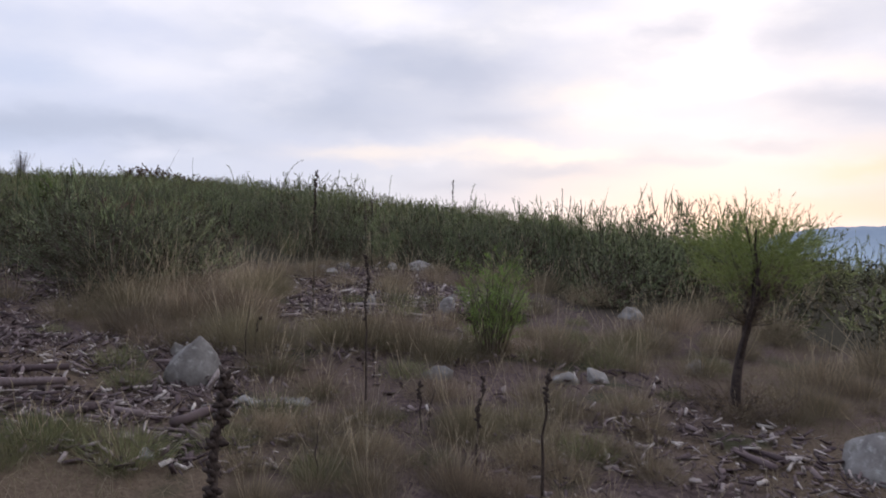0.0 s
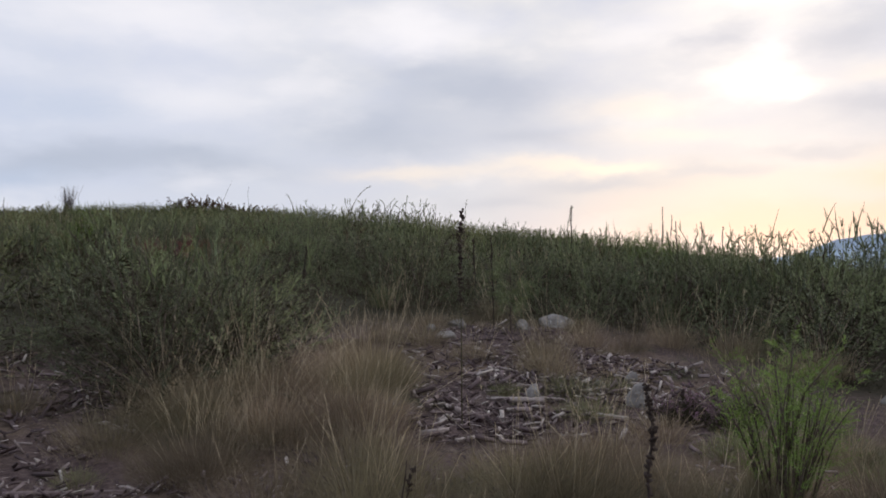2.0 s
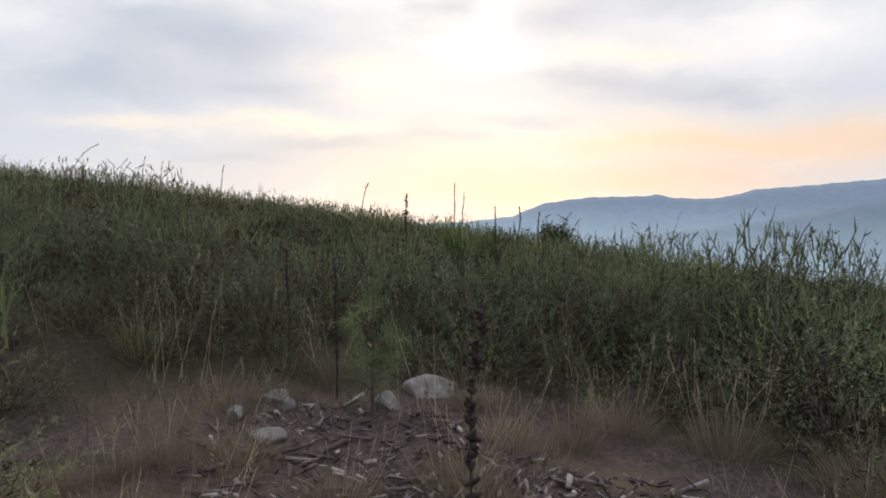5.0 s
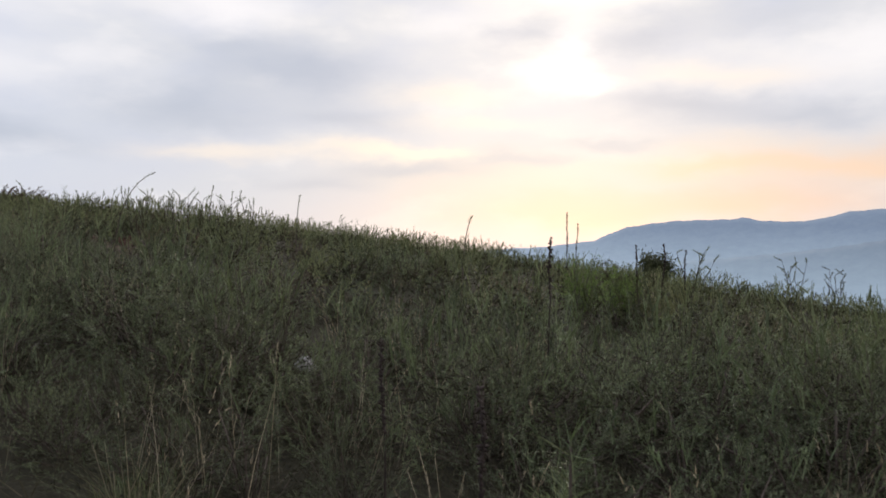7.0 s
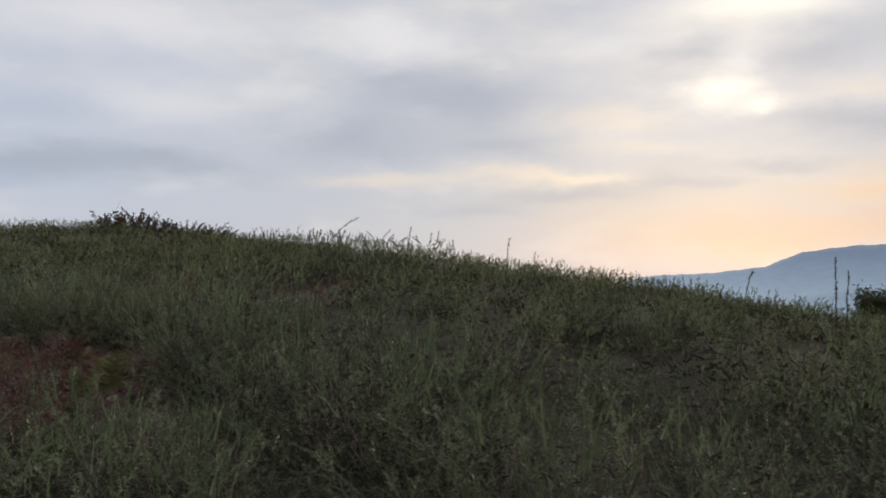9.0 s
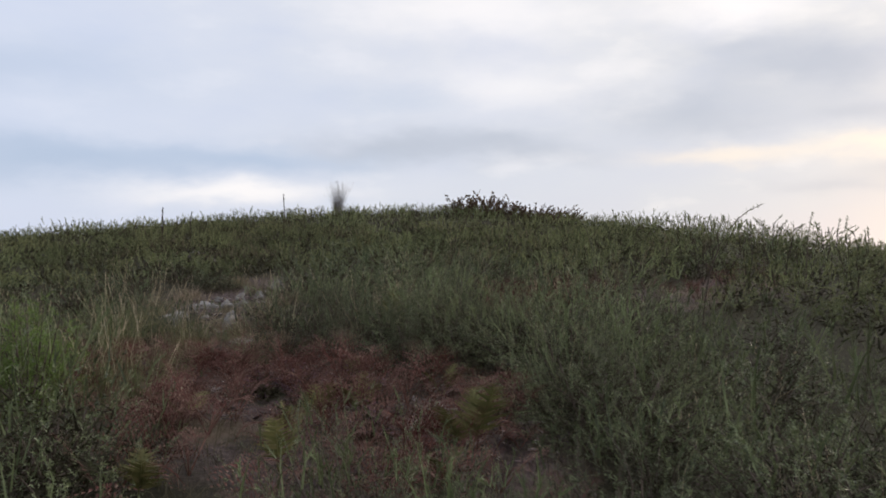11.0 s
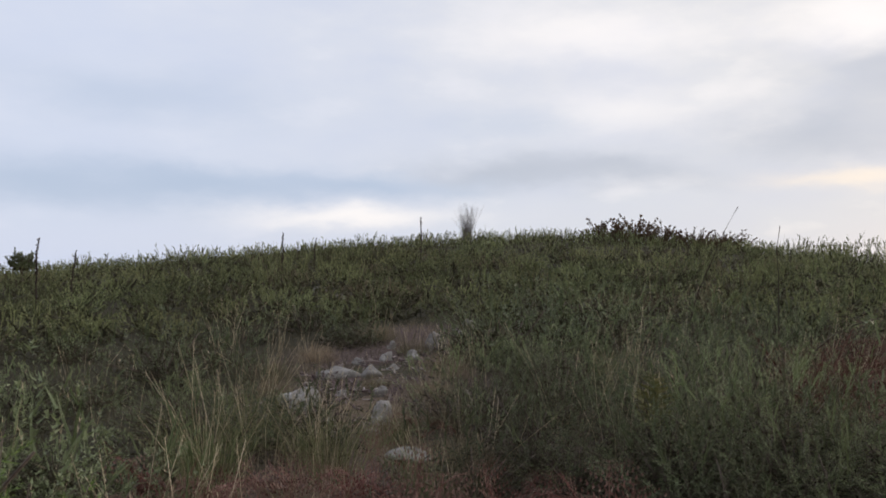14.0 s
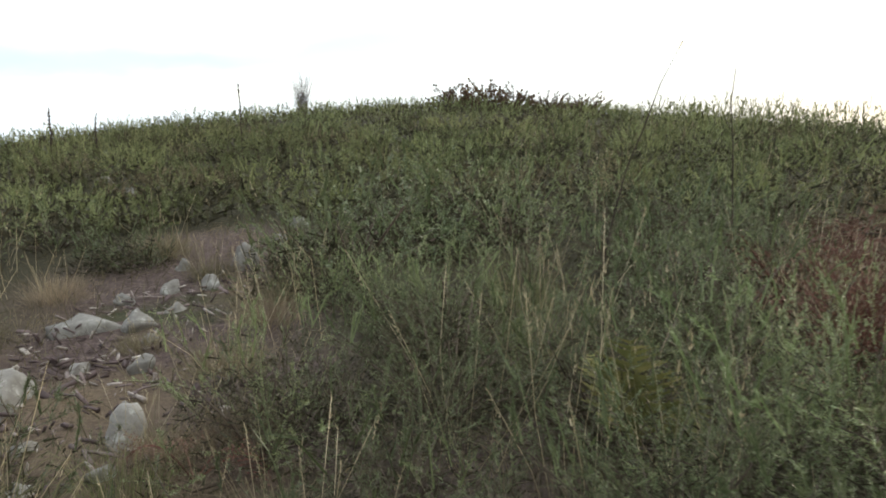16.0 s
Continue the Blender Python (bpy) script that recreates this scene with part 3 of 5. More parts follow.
def gorse_kind(seed, tall=0.72, wide=0.62, shoots=46, pins=(24, 6, 14), mats=(STEM, GORSE), pin=(0.034, 0.0080), reach=(0.20, 0.42), group="gorse bushes", label="dark green gorse bush of spiny branching shoots", name="gorse_bush", category="shrub", flop=0.34, up=0.52, inner=800, tips=0, core_size=1.0, round_wood=True, along=0.9, barbs=26):
    """A rounded mound: branches from the root carry branching shoots, which stand out all over it down to the ground."""
    rng = np.random.default_rng(seed)
    base, out, w = mound(rng, shoots, wide, tall, seed)
    head = unit(out * (0.85, 0.85, 0.35) + np.array((0, 0, up)) + rng.normal(size=out.shape) * flop)
    size = rng.uniform(*reach, shoots) * (1 - 0.2 * np.sin(w))
    size = np.where((rng.random(shoots) < 0.16) & (w > 0.7), size * 1.4, size)
    p, d, sc, axes, lines, young = sprays(rng, base, head, size, *pins, along=along)
    low = p[:, 2] < 0.012
    p[low, 2] = 0.012 + rng.random(low.sum()) * 0.03
    axes[..., 2] = np.maximum(axes[..., 2], 0.01)
    wood = Cloth()
    f = np.linspace(0, 1, 3)
    root = base * (0.10, 0.10, 0.0)
    limbs = root[:, None, :] * (1 - f)[:, None] + base[:, None, :] * f[:, None]
    limbs[..., 2] = base[:, 2:3] * f ** 0.8
    limbs = limbs + rng.normal(size=limbs.shape) * 0.012 * (f * (1 - f) * 4)[:, None]
    limbs = limbs[::2]
    add_tubes(wood, limbs, 0.008 * (1 - 0.5 * f)[None, :] * rng.uniform(0.7, 1.3, (len(limbs), 1)), 3)
    if round_wood:
        add_tubes(wood, axes[::2], np.tile((0.0026, 0.0018, 0.0008), (len(axes[::2]), 1)), 3)
    if len(lines) and round_wood:
        wood.add(*spines(rng, lines[0], lines[1], np.linalg.norm(lines[1], axis=1), 0.004))
    leaf = Cloth().add(*spines(rng, p, d, pin[0] * sc * rng.uniform(0.6, 1.4, len(p)), pin[1] * rng.uniform(0.7, 1.3, len(p))))
    if tips:
        sb, sh, ss = spikes(rng, tips, wide, tall)
        v, f3 = fingers(rng, sb, sh, ss * (tall / 0.72) ** 0.5, barbs, 0.0045 + pin[1] * 0.8, (0.0170, max(0.0022, pin[1] * 0.62)))
        leaf.add(v, f3)
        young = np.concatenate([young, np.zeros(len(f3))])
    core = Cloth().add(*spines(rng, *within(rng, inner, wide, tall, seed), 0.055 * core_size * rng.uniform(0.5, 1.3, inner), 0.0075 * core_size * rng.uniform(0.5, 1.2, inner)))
    return name, label, category, group, (("branchwork", wood.mesh(name + "_wood", mats[0]), "thin brown woody branchwork"), ("inner_growth", core.mesh(name + "_inner", INNER), "matted dead brown growth inside the bush, darkened as painted shade"), ("foliage", leaf.mesh(name + "_foliage", mats[1], young=young), ""))


def plant(made, m, label=""):
    """Sets out one plant of a kind that has been made: the pieces share their meshes."""
    name, lab, category, group, pieces = made
    ob = thing(name, label or lab, category, group, m)
    for pname, me, plab in pieces:
        tagged(part(pname, me, ob, plab), kind="stuff")
    return ob


# three makes of each: for bushes beside the trail, a few steps off, and beyond
MAKES = (dict(shoots=48, pins=(76, 6, 20), pin=(0.0175, 0.0027), inner=1300, tips=14, along=0.8, barbs=54, reach=(0.24, 0.48)),
         dict(shoots=52, pins=(30, 5, 11), pin=(0.0215, 0.0040), inner=900, tips=14, along=0.9, barbs=26, reach=(0.20, 0.40)),
         dict(shoots=44, pins=(14, 3, 7), pin=(0.028, 0.0064), inner=500, tips=12, along=1.0, barbs=10, core_size=1.5, round_wood=False, reach=(0.18, 0.36)))
FULL = dict(shoots=78, pins=(84, 7, 20), pin=(0.0170, 0.0024), inner=1900, tips=14, along=0.8, barbs=54, reach=(0.22, 0.46))
LOW = dict(label="low green gorse bush of short spiny shoots", group="low gorse bushes", up=0.50)
KINDS = [[gorse_kind(11 + 10 * m + q, 0.72, 0.62, **make) for q in range(5 - m)] for m, make in enumerate(MAKES)]
FRESH = [gorse_kind(91 + q, 0.72, 0.62, **FULL) for q in range(3)]
LOW_KINDS = [[gorse_kind(61 + 10 * m + q, 0.40, 0.54, **{**make, **LOW, "reach": (0.17, 0.34)}) for q in range(5 - m)] for m, make in enumerate(MAKES)]
BROWN_KINDS = [gorse_kind(q, 0.50, 0.50, 36, (16, 5, 9), (STEM, DEAD_GORSE), (0.032, 0.006), (0.2, 0.4), label="half-dead brown gorse bush with bare twigs", group="dead gorse bushes") for q in (26, 27)]

rng = np.random.default_rng(5)
spots = []
# the scrub grows in thickets a step or two across, with hollows between them
CELL = 1.15
THICKETS = {(i, j): (CELL * (i + rng.uniform(0.12, 0.88)), CELL * (j + rng.uniform(0.12, 0.88)), rng.uniform(0.62, 1.12)) for i in range(-44, 40) for j in range(-10, 58)}


def thicket(x, y):
    i, j = math.floor(x / CELL), math.floor(y / CELL)
    best = 0.0
    for a in (-1, 0, 1):
        for b in (-1, 0, 1):
            if (i + a, j + b) in THICKETS:
                cx, cy, amp = THICKETS[i + a, j + b]
                best = max(best, amp * (1 - ((x - cx) ** 2 + (y - cy) ** 2) / 0.46))
    return best


for gx in np.arange(-48, 42, 0.72):
    for gy in np.arange(-8, 62, 0.72):
        x, y = gx + rng.uniform(-0.34, 0.34), gy + rng.uniform(-0.34, 0.34)
        r = math.hypot(x + 3, y - 11)
        if r > 40 or y > 40 or x < -31 or x > 21:
            continue
        size = (0.44 + 0.78 * thicket(x, y)) * rng.uniform(0.92, 1.1)
        if -7.0 < x < -3.4 and 12 < y < 14.2:
            size = min(size, 0.6 + 0.3 * rng.random())
        if open_at(x, y, 0.08) or to_trail(x, y) < (0.5 if y < 8.6 else 0.35):
            continue
        spots.append((x, y, size, rng.uniform(0, 360), rng.random()))


for gx in np.arange(-14, -2.5, 0.74):                 # the open slope is grown over more closely
    for gy in np.arange(11.5, 25, 0.74):
        x, y = gx + rng.uniform(-0.34, 0.34), gy + rng.uniform(-0.34, 0.34)
        if not open_at(x, y, -0.02) and to_trail(x, y) > 0.45 and x < -3.0 - 0.1 * (y - 12):
            spots.append((x, y, 0.46 + 0.46 * thicket(x, y), rng.uniform(0, 360), 0.1 + 0.9 * rng.random()))


for gx in np.arange(-4.5, 4.5, 0.70):                  # small bushes close the gaps along the ridge
    for gy in np.arange(8.8, 14.5, 0.70):
        x, y = gx + rng.uniform(-0.3, 0.3), gy + rng.uniform(-0.3, 0.3)
        if not open_at(x, y, 0.0):
            spots.append((x, y, rng.uniform(0.36, 0.52) if to_trail(x, y) < 0.5 else 0.42 + 0.56 * thicket(x, y), rng.uniform(0, 360), 0.1 + 0.9 * rng.random()))


def nearness(x, y):
    """How closely the trail's onward view passes a spot."""
    return min(math.hypot(x - ax, y - ay) for ax, ay in ((-1.0, 8.2), (-0.8, 9.5), (-1.6, 10.5), (-2.4, 11.6), (-3.6, 12.8), (-5.0, 14.6), (-6.0, 15.6), (-7.0, 15.0), (0.8, 10.5)))


spots.sort(key=lambda q: nearness(q[0], q[1]))
NEAR = 300
MAKE_AT = (34, 125)
for i, (x, y, size, turn, pick) in enumerate(spots[:NEAR]):
    tall = scrub_height(x, y)
    make = sum(i >= k for k in MAKE_AT)
    if pick < 0.07:
        plant(BROWN_KINDS[int(pick * 28)], stand(x, y, turn, size * tall / 0.60, 0.03))
    elif tall > 0.55:
        kinds = KINDS[make]
        plant(kinds[int(pick * len(kinds))], stand(x, y, turn, size * tall / 0.68, 0.03))
    else:
        kinds = LOW_KINDS[make]
        plant(kinds[int(pick * len(kinds))], stand(x, y, turn, size * tall / 0.40, 0.03))
# the great bush beside the clearing, and tall ones behind it
for x, y, k, size, turn in ((-2.52, 6.20, 1, 1.12, 40), (-2.42, 6.78, 2, 1.12, 140), (-3.05, 7.05, 0, 1.35, 220), (-2.5, 7.5, 3, 1.3, 10), (2.3, 9.75, 3, 1.36, 60), (1.6, 9.9, 1, 1.08, 190), (2.9, 10.1, 2, 1.34, 15), (3.5, 10.4, 0, 1.28, 75), (0.9, 9.7, 0, 1.02, 100), (-3.9, 6.6, 4, 1.1, 30), (-4.2, 5.6, 2, 1.1, 300), (0.2, 10.4, 1, 1.0, 70), (0.8, 10.5, 3, 1.02, 200), (1.35, 10.5, 0, 1.05, 310), (1.95, 10.5, 2, 1.1, 20), (-0.4, 10.4, 3, 0.95, 260), (2.5, 10.6, 1, 1.2, 130), (1.9, 8.6, 1, 0.9, 130), (3.2, 9.2, 3, 1.1, 250), (4.1, 10.6, 2, 1.2, 330)):
    plant((FRESH[k % 3] if y < 8 and x > -3.5 else KINDS[1][k % 4]), stand(x, y, turn, size * (1.17 if x > -1 else 1.0), 0.03), "broad dark green gorse bush beside the clearing")


def far_scrub(name, label, chosen, shoots, pins, pin, seed, mat, tips, tip_pins, tip_pin):
    rng = np.random.default_rng(seed)
    B, H, S, CP, CD = [], [], [], [], []
    SB, SH, SS = [], [], []
    tones = rng.random(len(chosen))
    m = 5 * shoots
    for x, y, size, turn, pick in chosen:
        tall = scrub_height(x, y) * size * 1.02
        base, out, w = mound(rng, shoots, 0.62 * size, tall, seed + pick * 9)
        at = np.array((x, y, h(x, y)))
        cp, cd = within(rng, m, 0.62 * size, tall, seed + pick * 9)
        CP.append(cp + at)
        CD.append(cd)
        B.append(base + at)
        H.append(unit(out * (0.8, 0.8, 0.35) + np.array((0, 0, 0.60)) + rng.normal(size=out.shape) * 0.28))
        S.append(rng.uniform(0.20, 0.38, shoots) * min(1.0, 0.4 + 0.8 * tall))
        b, d, z = spikes(rng, tips, 0.6 * size, tall)
        SB.append(b + at)
        SH.append(d)
        SS.append(z * min(1.0, 0.35 + tall))
    p, d, sc, axes, lines, young = sprays(rng, np.concatenate(B), np.concatenate(H), np.concatenate(S), *pins, along=1.1)
    t = np.repeat(tones, shoots)
    tone = np.concatenate([np.repeat(t, pins[0]), np.repeat(t, pins[1] * pins[2])])
    n = len(p)
    leaf = Cloth().add(*spines(rng, p, d, pin[0] * sc * rng.uniform(0.6, 1.4, n), pin[1] * rng.uniform(0.7, 1.3, n)))
    v, f3 = fingers(rng, np.concatenate(SB), np.concatenate(SH), np.concatenate(SS), tip_pins, tip_pin[1] * 1.9, tip_pin)
    leaf.add(v, f3)
    t = np.repeat(tones, 2 * tips)
    tone = np.concatenate([tone] + [t] * 6 + [np.repeat(t, tip_pins)])
    young2 = np.zeros(len(f3))
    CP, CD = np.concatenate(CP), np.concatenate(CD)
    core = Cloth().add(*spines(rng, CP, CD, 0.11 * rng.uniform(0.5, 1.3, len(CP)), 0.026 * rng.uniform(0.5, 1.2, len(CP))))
    tagged(new(name + "_inner_growth", core.mesh(name + "_inner", INNER)), "matted dead brown growth inside the gorse scrub, darkened as painted shade", "scrub", kind="stuff")
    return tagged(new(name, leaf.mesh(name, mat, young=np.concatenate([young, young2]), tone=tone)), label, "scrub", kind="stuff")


def shown(q):
    """Scrub behind the walker, which no view reaches, is left sparse."""
    x, y = q[0], q[1]
    side = 8.0 + 0.5 * (-3.4 - x) if x < -3.4 else 3.5 + 0.85 * (x + 1.2)
    return y > max(4.0, side) or q[4] < 0.3


rest = [q for q in spots[NEAR:] if shown(q)]
aside = [q for q in spots[NEAR:] if not shown(q) and to_trail(q[0], q[1]) < 13]
mid = [q for q in rest if nearness(q[0], q[1]) < 13]
far = [q for q in rest if nearness(q[0], q[1]) >= 13]
withered = [q for q in mid if q[2] < 0.75 and noise.noise(Vector((q[0] * 0.55, q[1] * 0.55, 7.0))) > 0.10]
mid = [q for q in mid if q not in withered]
far_scrub("gorse_scrub", "dense dark green gorse scrub covering the hillside", mid, 14, (15, 4, 6), (0.034, 0.0082), 31, GORSE_FAR, 8, 8, (0.026, 0.0052))
far_scrub("withered_scrub", "withered brown scrub and dead grass between gorse bushes", withered, 12, (13, 3, 6), (0.036, 0.0085), 34, DEAD_SCRUB, 5, 4, (0.030, 0.0070))
far_scrub("far_gorse_scrub", "dense dark green gorse scrub towards the crest", far, 9, (8, 1, 2), (0.062, 0.016), 32, GORSE_FAR, 5, 4, (0.040, 0.010))
far_scrub("side_gorse_scrub", "dense dark green gorse scrub beside the clearing", aside, 9, (6, 1, 2), (0.090, 0.026), 33, GORSE_FAR, 3, 2, (0.056, 0.015))

# ---------------------------------------------------------------- stones


def stone_mesh(seed, sx, sy, sz, rough=0.30, peak=0.0):
    rng = random.Random(seed)
    bm = bmesh.new()
    bmesh.ops.create_icosphere(bm, subdivisions=3, radius=1.0)
    off = Vector((rng.uniform(-50, 50), rng.uniform(-50, 50), rng.uniform(-50, 50)))
    cuts = [(Vector((rng.uniform(-1, 1), rng.uniform(-1, 1), rng.uniform(-0.5, 1))).normalized(), rng.uniform(0.42, 0.8)) for _ in range(12)]
    for v in bm.verts:
        c = v.co.copy()
        for n, d in cuts:                       # broken faces
            over = c.dot(n) - d
            if over > 0:
                c -= n * over * 0.9
        c *= 1 + rough * noise.noise(c * 1.4 + off) + rough * 0.35 * noise.noise(c * 4.5 + off)
        if peak:
            k = max(0.0, c.z)
            c.x *= 1 - peak * k
            c.y *= 1 - peak * k
        v.co = Vector((c.x * sx, c.y * sy, c.z * sz))
    me = bpy.data.meshes.new("stone")
    bm.to_mesh(me)
    bm.free()
    me.polygons.foreach_set("use_smooth", np.ones(len(me.polygons), bool))
    me.materials.append(STONE)
    return me


# x, y, width, height
STONES = ((-0.02, 4.55, 0.17, 0.09), (0.87, 4.60, 0.23, 0.08), (0.67, 4.54, 0.17, 0.07), (1.51, 4.98, 0.12, 0.09), (1.54, 6.85, 0.30, 0.12), (-0.91, 3.86, 0.17, 0.06), (-0.72, 3.95, 0.20, 0.05),
          (-0.56, 6.40, 0.14, 0.12), (-2.75, 4.78, 0.12, 0.13), (-2.77, 4.93, 0.08, 0.08), (-1.26, 8.52, 0.10, 0.07), (-1.07, 8.73, 0.17, 0.08), (-1.02, 8.57, 0.09, 0.07), (-1.12, 8.20, 0.20, 0.07),
          (-0.24, 8.78, 0.30, 0.13), (-0.52, 8.52, 0.13, 0.08), (0.03, 6.60, 0.20, 0.13), (-0.16, 6.90, 0.13, 0.07), (0.06, 7.06, 0.10, 0.06), (-1.45, 4.58, 0.12, 0.07), (-1.10, 3.1, 0.10, 0.05),
          (-7.92, 17.05, 0.18, 0.15), (-7.95, 15.90, 0.32, 0.10), (-7.72, 15.98, 0.22, 0.10), (-6.52, 14.68, 0.30, 0.06), (-5.83, 13.52, 0.10, 0.06), (-7.97, 16.50, 0.14, 0.09), (-7.81, 16.60, 0.11, 0.08),
          (-7.33, 15.55, 0.11, 0.07), (-7.60, 15.14, 0.42, 0.13), (-6.92, 15.00, 0.13, 0.15), (-7.60, 15.52, 0.11, 0.06), (-8.05, 16.27, 0.11, 0.06), (-6.84, 14.83, 0.10, 0.05), (-8.2, 16.9, 0.12, 0.08),
          (-8.0, 17.6, 0.14, 0.09), (-7.1, 15.2, 0.09, 0.05), (-7.0, 14.7, 0.12, 0.05), (-8.25, 18.2, 0.16, 0.10), (-1.21, 11.95, 0.20, 0.09), (-7.55, 15.85, 0.09, 0.05), (-7.2, 14.9, 0.08, 0.05),
          (-11.2, 19.5, 0.25, 0.12), (-10.6, 19.2, 0.2, 0.1), (-7.68, 16.2, 0.10, 0.06))
for i, (x, y, w, t) in enumerate(STONES):
    turn = (i * 67) % 360
    ob = new("stone", stone_mesh(100 + i, w * 0.62, w * 0.46, t * 0.85))
    ob.matrix_basis = pose(x, y, h(x, y) + t * 0.10, (i * 13) % 21 - 10, (i * 7) % 17 - 8, turn)
    flat = t < 0.4 * w
    tagged(ob, "flat pale grey stone half sunk in the soil" if flat else "rough pale grey stone lying on the ground", "stone", "loose stones")
big = new("stone", stone_mesh(7, 0.205, 0.17, 0.20, 0.10, 0.42))
big.matrix_basis = pose(-1.28, 4.16, h(-1.28, 4.16) + 0.045, 0, 8, 15)
tagged(big, "pointed pale grey stone standing among grass", "stone")
big = new("stone", stone_mesh(9, 0.24, 0.20, 0.17, 0.12))
big.matrix_basis = pose(1.84, 3.38, h(1.84, 3.38) + 0.04, 4, -4, 70)
tagged(big, "rounded pale boulder with moss at its foot", "stone")

# ---------------------------------------------------------------- wood litter
CHIPS = ((-2.2, 4.1, 1.25, 1.0, 1.0), (-1.2, 3.45, 0.8, 0.55, 1.0), (-2.9, 5.4, 0.45, 1.3, 0.9), (-3.4, 6.6, 0.4, 0.9, 0.7), (-0.55, 6.45, 0.65, 0.75, 1.0), (-0.05, 7.1, 0.85, 0.6, 1.0), (-0.82, 5.92, 0.36, 0.42, 1.0),
         (-0.55, 7.3, 0.8, 0.7, 0.7), (-0.9, 8.0, 0.7, 0.6, 0.5), (-4.0, 13.5, 0.6, 0.4, 0.7), (-5.2, 13.6, 1.3, 0.6, 0.35), (-7.3, 15.2, 0.6, 0.6, 0.6), (-7.75, 16.2, 0.45, 0.8, 0.5), (-3.3, 12.3, 0.5, 0.4, 0.5), (-0.7, 5.6, 1.4, 0.9, 0.25), (0.2, 4.3, 1.3, 0.8, 0.25), (-1.6, 4.7, 0.8, 0.5, 0.7), (1.25, 3.55, 0.65, 0.5, 1.0), (1.0, 3.2, 0.9, 0.4, 0.6))


def chip_here(x, y):
    return max([q * max(0.0, 1 - ((x - a) / rx) ** 2 - ((y - b) / ry) ** 2) for a, b, rx, ry, q in CHIPS])


def chip_cloth(n, seed, lo, hi, zones=99):
    """Splinters and bark: bevelled slivers lying at all angles."""
    rng = np.random.default_rng(seed)
    weights = np.array([rx * ry * q for _, _, rx, ry, q in CHIPS[:zones]])
    pick = rng.choice(len(weights), n, p=weights / weights.sum())
    z = np.array(CHIPS)[pick]
    a, r = rng.uniform(0, 2 * np.pi, n), np.sqrt(rng.uniform(0, 1, n)) ** 0.9
    x, y = z[:, 0] + np.cos(a) * r * z[:, 2], z[:, 1] + np.sin(a) * r * z[:, 3]
    L = lo + (hi - lo) * rng.random(n) ** 2.2
    W, T = L * rng.uniform(0.10, 0.5, n), L * rng.uniform(0.05, 0.18, n)
    W, T = np.minimum(W, 0.034), np.minimum(T, 0.018)
    yaw, tip = rng.uniform(0, 2 * np.pi, n), rng.normal(size=n) * 0.42
    u = np.stack([np.cos(yaw) * np.cos(tip), np.sin(yaw) * np.cos(tip), np.sin(tip)], -1)
    s = np.stack([-np.sin(yaw), np.cos(yaw), rng.normal(size=n) * 0.6], -1)
    s = unit(s)
    w = np.cross(u, s)
    c = np.stack([x, y, land(x, y) + T * 0.5 + rng.uniform(0, 0.03, n)], -1)
    corners = []
    for i, e in enumerate((-1, 1)):
        for b, t in ((-1, -1), (1, -1), (0.8, 1), (-0.7, 1)):
            k = rng.uniform(0.45, 1.0, n)
            corners.append(c + u * (e * L / 2 * rng.uniform(0.8, 1.0, n))[:, None] + s * (b * k * W / 2)[:, None] + w * (t * k * T / 2)[:, None])
    v = np.stack(corners, 1)
    q = np.array([(0, 3, 2, 1), (4, 5, 6, 7), (0, 1, 5, 4), (1, 2, 6, 5), (2, 3, 7, 6), (3, 0, 4, 7)])
    f = (np.arange(n)[:, None, None] * 8 + q).reshape(-1, 4)
    return Cloth().add(v, f)


tagged(new("wood_splinters", chip_cloth(470, 43, 0.05, 0.17, 10).mesh("wood_splinters", CHIP)), "broken grey and pinkish wood splinters among bark chips", "wood splinters", kind="stuff")
tagged(new("bark_chips", chip_cloth(14500, 41, 0.015, 0.082).mesh("bark_chips", CHIP)), "brown and grey bark chips and splinters strewn on soil", "bark chips", kind="stuff")


def stick_mesh(seed, length, thick, kinks=0.12):
    rng = np.random.default_rng(seed)
    k = 6
    p = np.zeros((1, k, 3))
    p[0, :, 0] = np.linspace(-0.5, 0.5, k) * length
    p[0, :, 1] = np.cumsum(rng.normal(size=k)) * kinks * length * 0.25
    p[0, :, 2] = np.abs(np.cumsum(rng.normal(size=k))) * kinks * length * 0.12
    r = thick * np.linspace(1, rng.uniform(0.45, 0.9), k)[None, :] * rng.uniform(0.85, 1.15, (1, k))
    c = Cloth()
    add_tubes(c, p, r, 6)
    c.f.append(np.array([[5, 4, 3, 2, 1, 0]]))
    if rng.random() < 0.4:                       # a stub of a side twig
        at = p[0, 3]
        q = np.stack([at, at + (length * 0.16, length * rng.choice((-0.2, 0.2)), 0.02)])[None]
        add_tubes(c, q, np.array([[thick * 0.55, thick * 0.3]]), 5)
    return c.mesh("stick", STICK)


rs = random.Random(77)
STICK_SHAPES = [stick_mesh(300 + i, rs.uniform(0.10, 0.34), rs.uniform(0.005, 0.014)) for i in range(26)]
sticks = 0
while sticks < 110:
    a, b, rx, ry, q = rs.choice(CHIPS[:14])
    x, y = a + rs.uniform(-rx, rx), b + rs.uniform(-ry, ry)
    if chip_here(x, y) < rs.uniform(0.0, 0.7):
        continue
    ob = new("stick", STICK_SHAPES[sticks % 26])
    ob.matrix_basis = pose(x, y, h(x, y) + 0.014, 0, rs.uniform(-9, 9), rs.uniform(0, 360)) @ Matrix.Scale(rs.uniform(0.55, 1.0), 4)
    tagged(ob, "weathered broken stick lying on bark litter", "stick", "broken sticks")
    sticks += 1
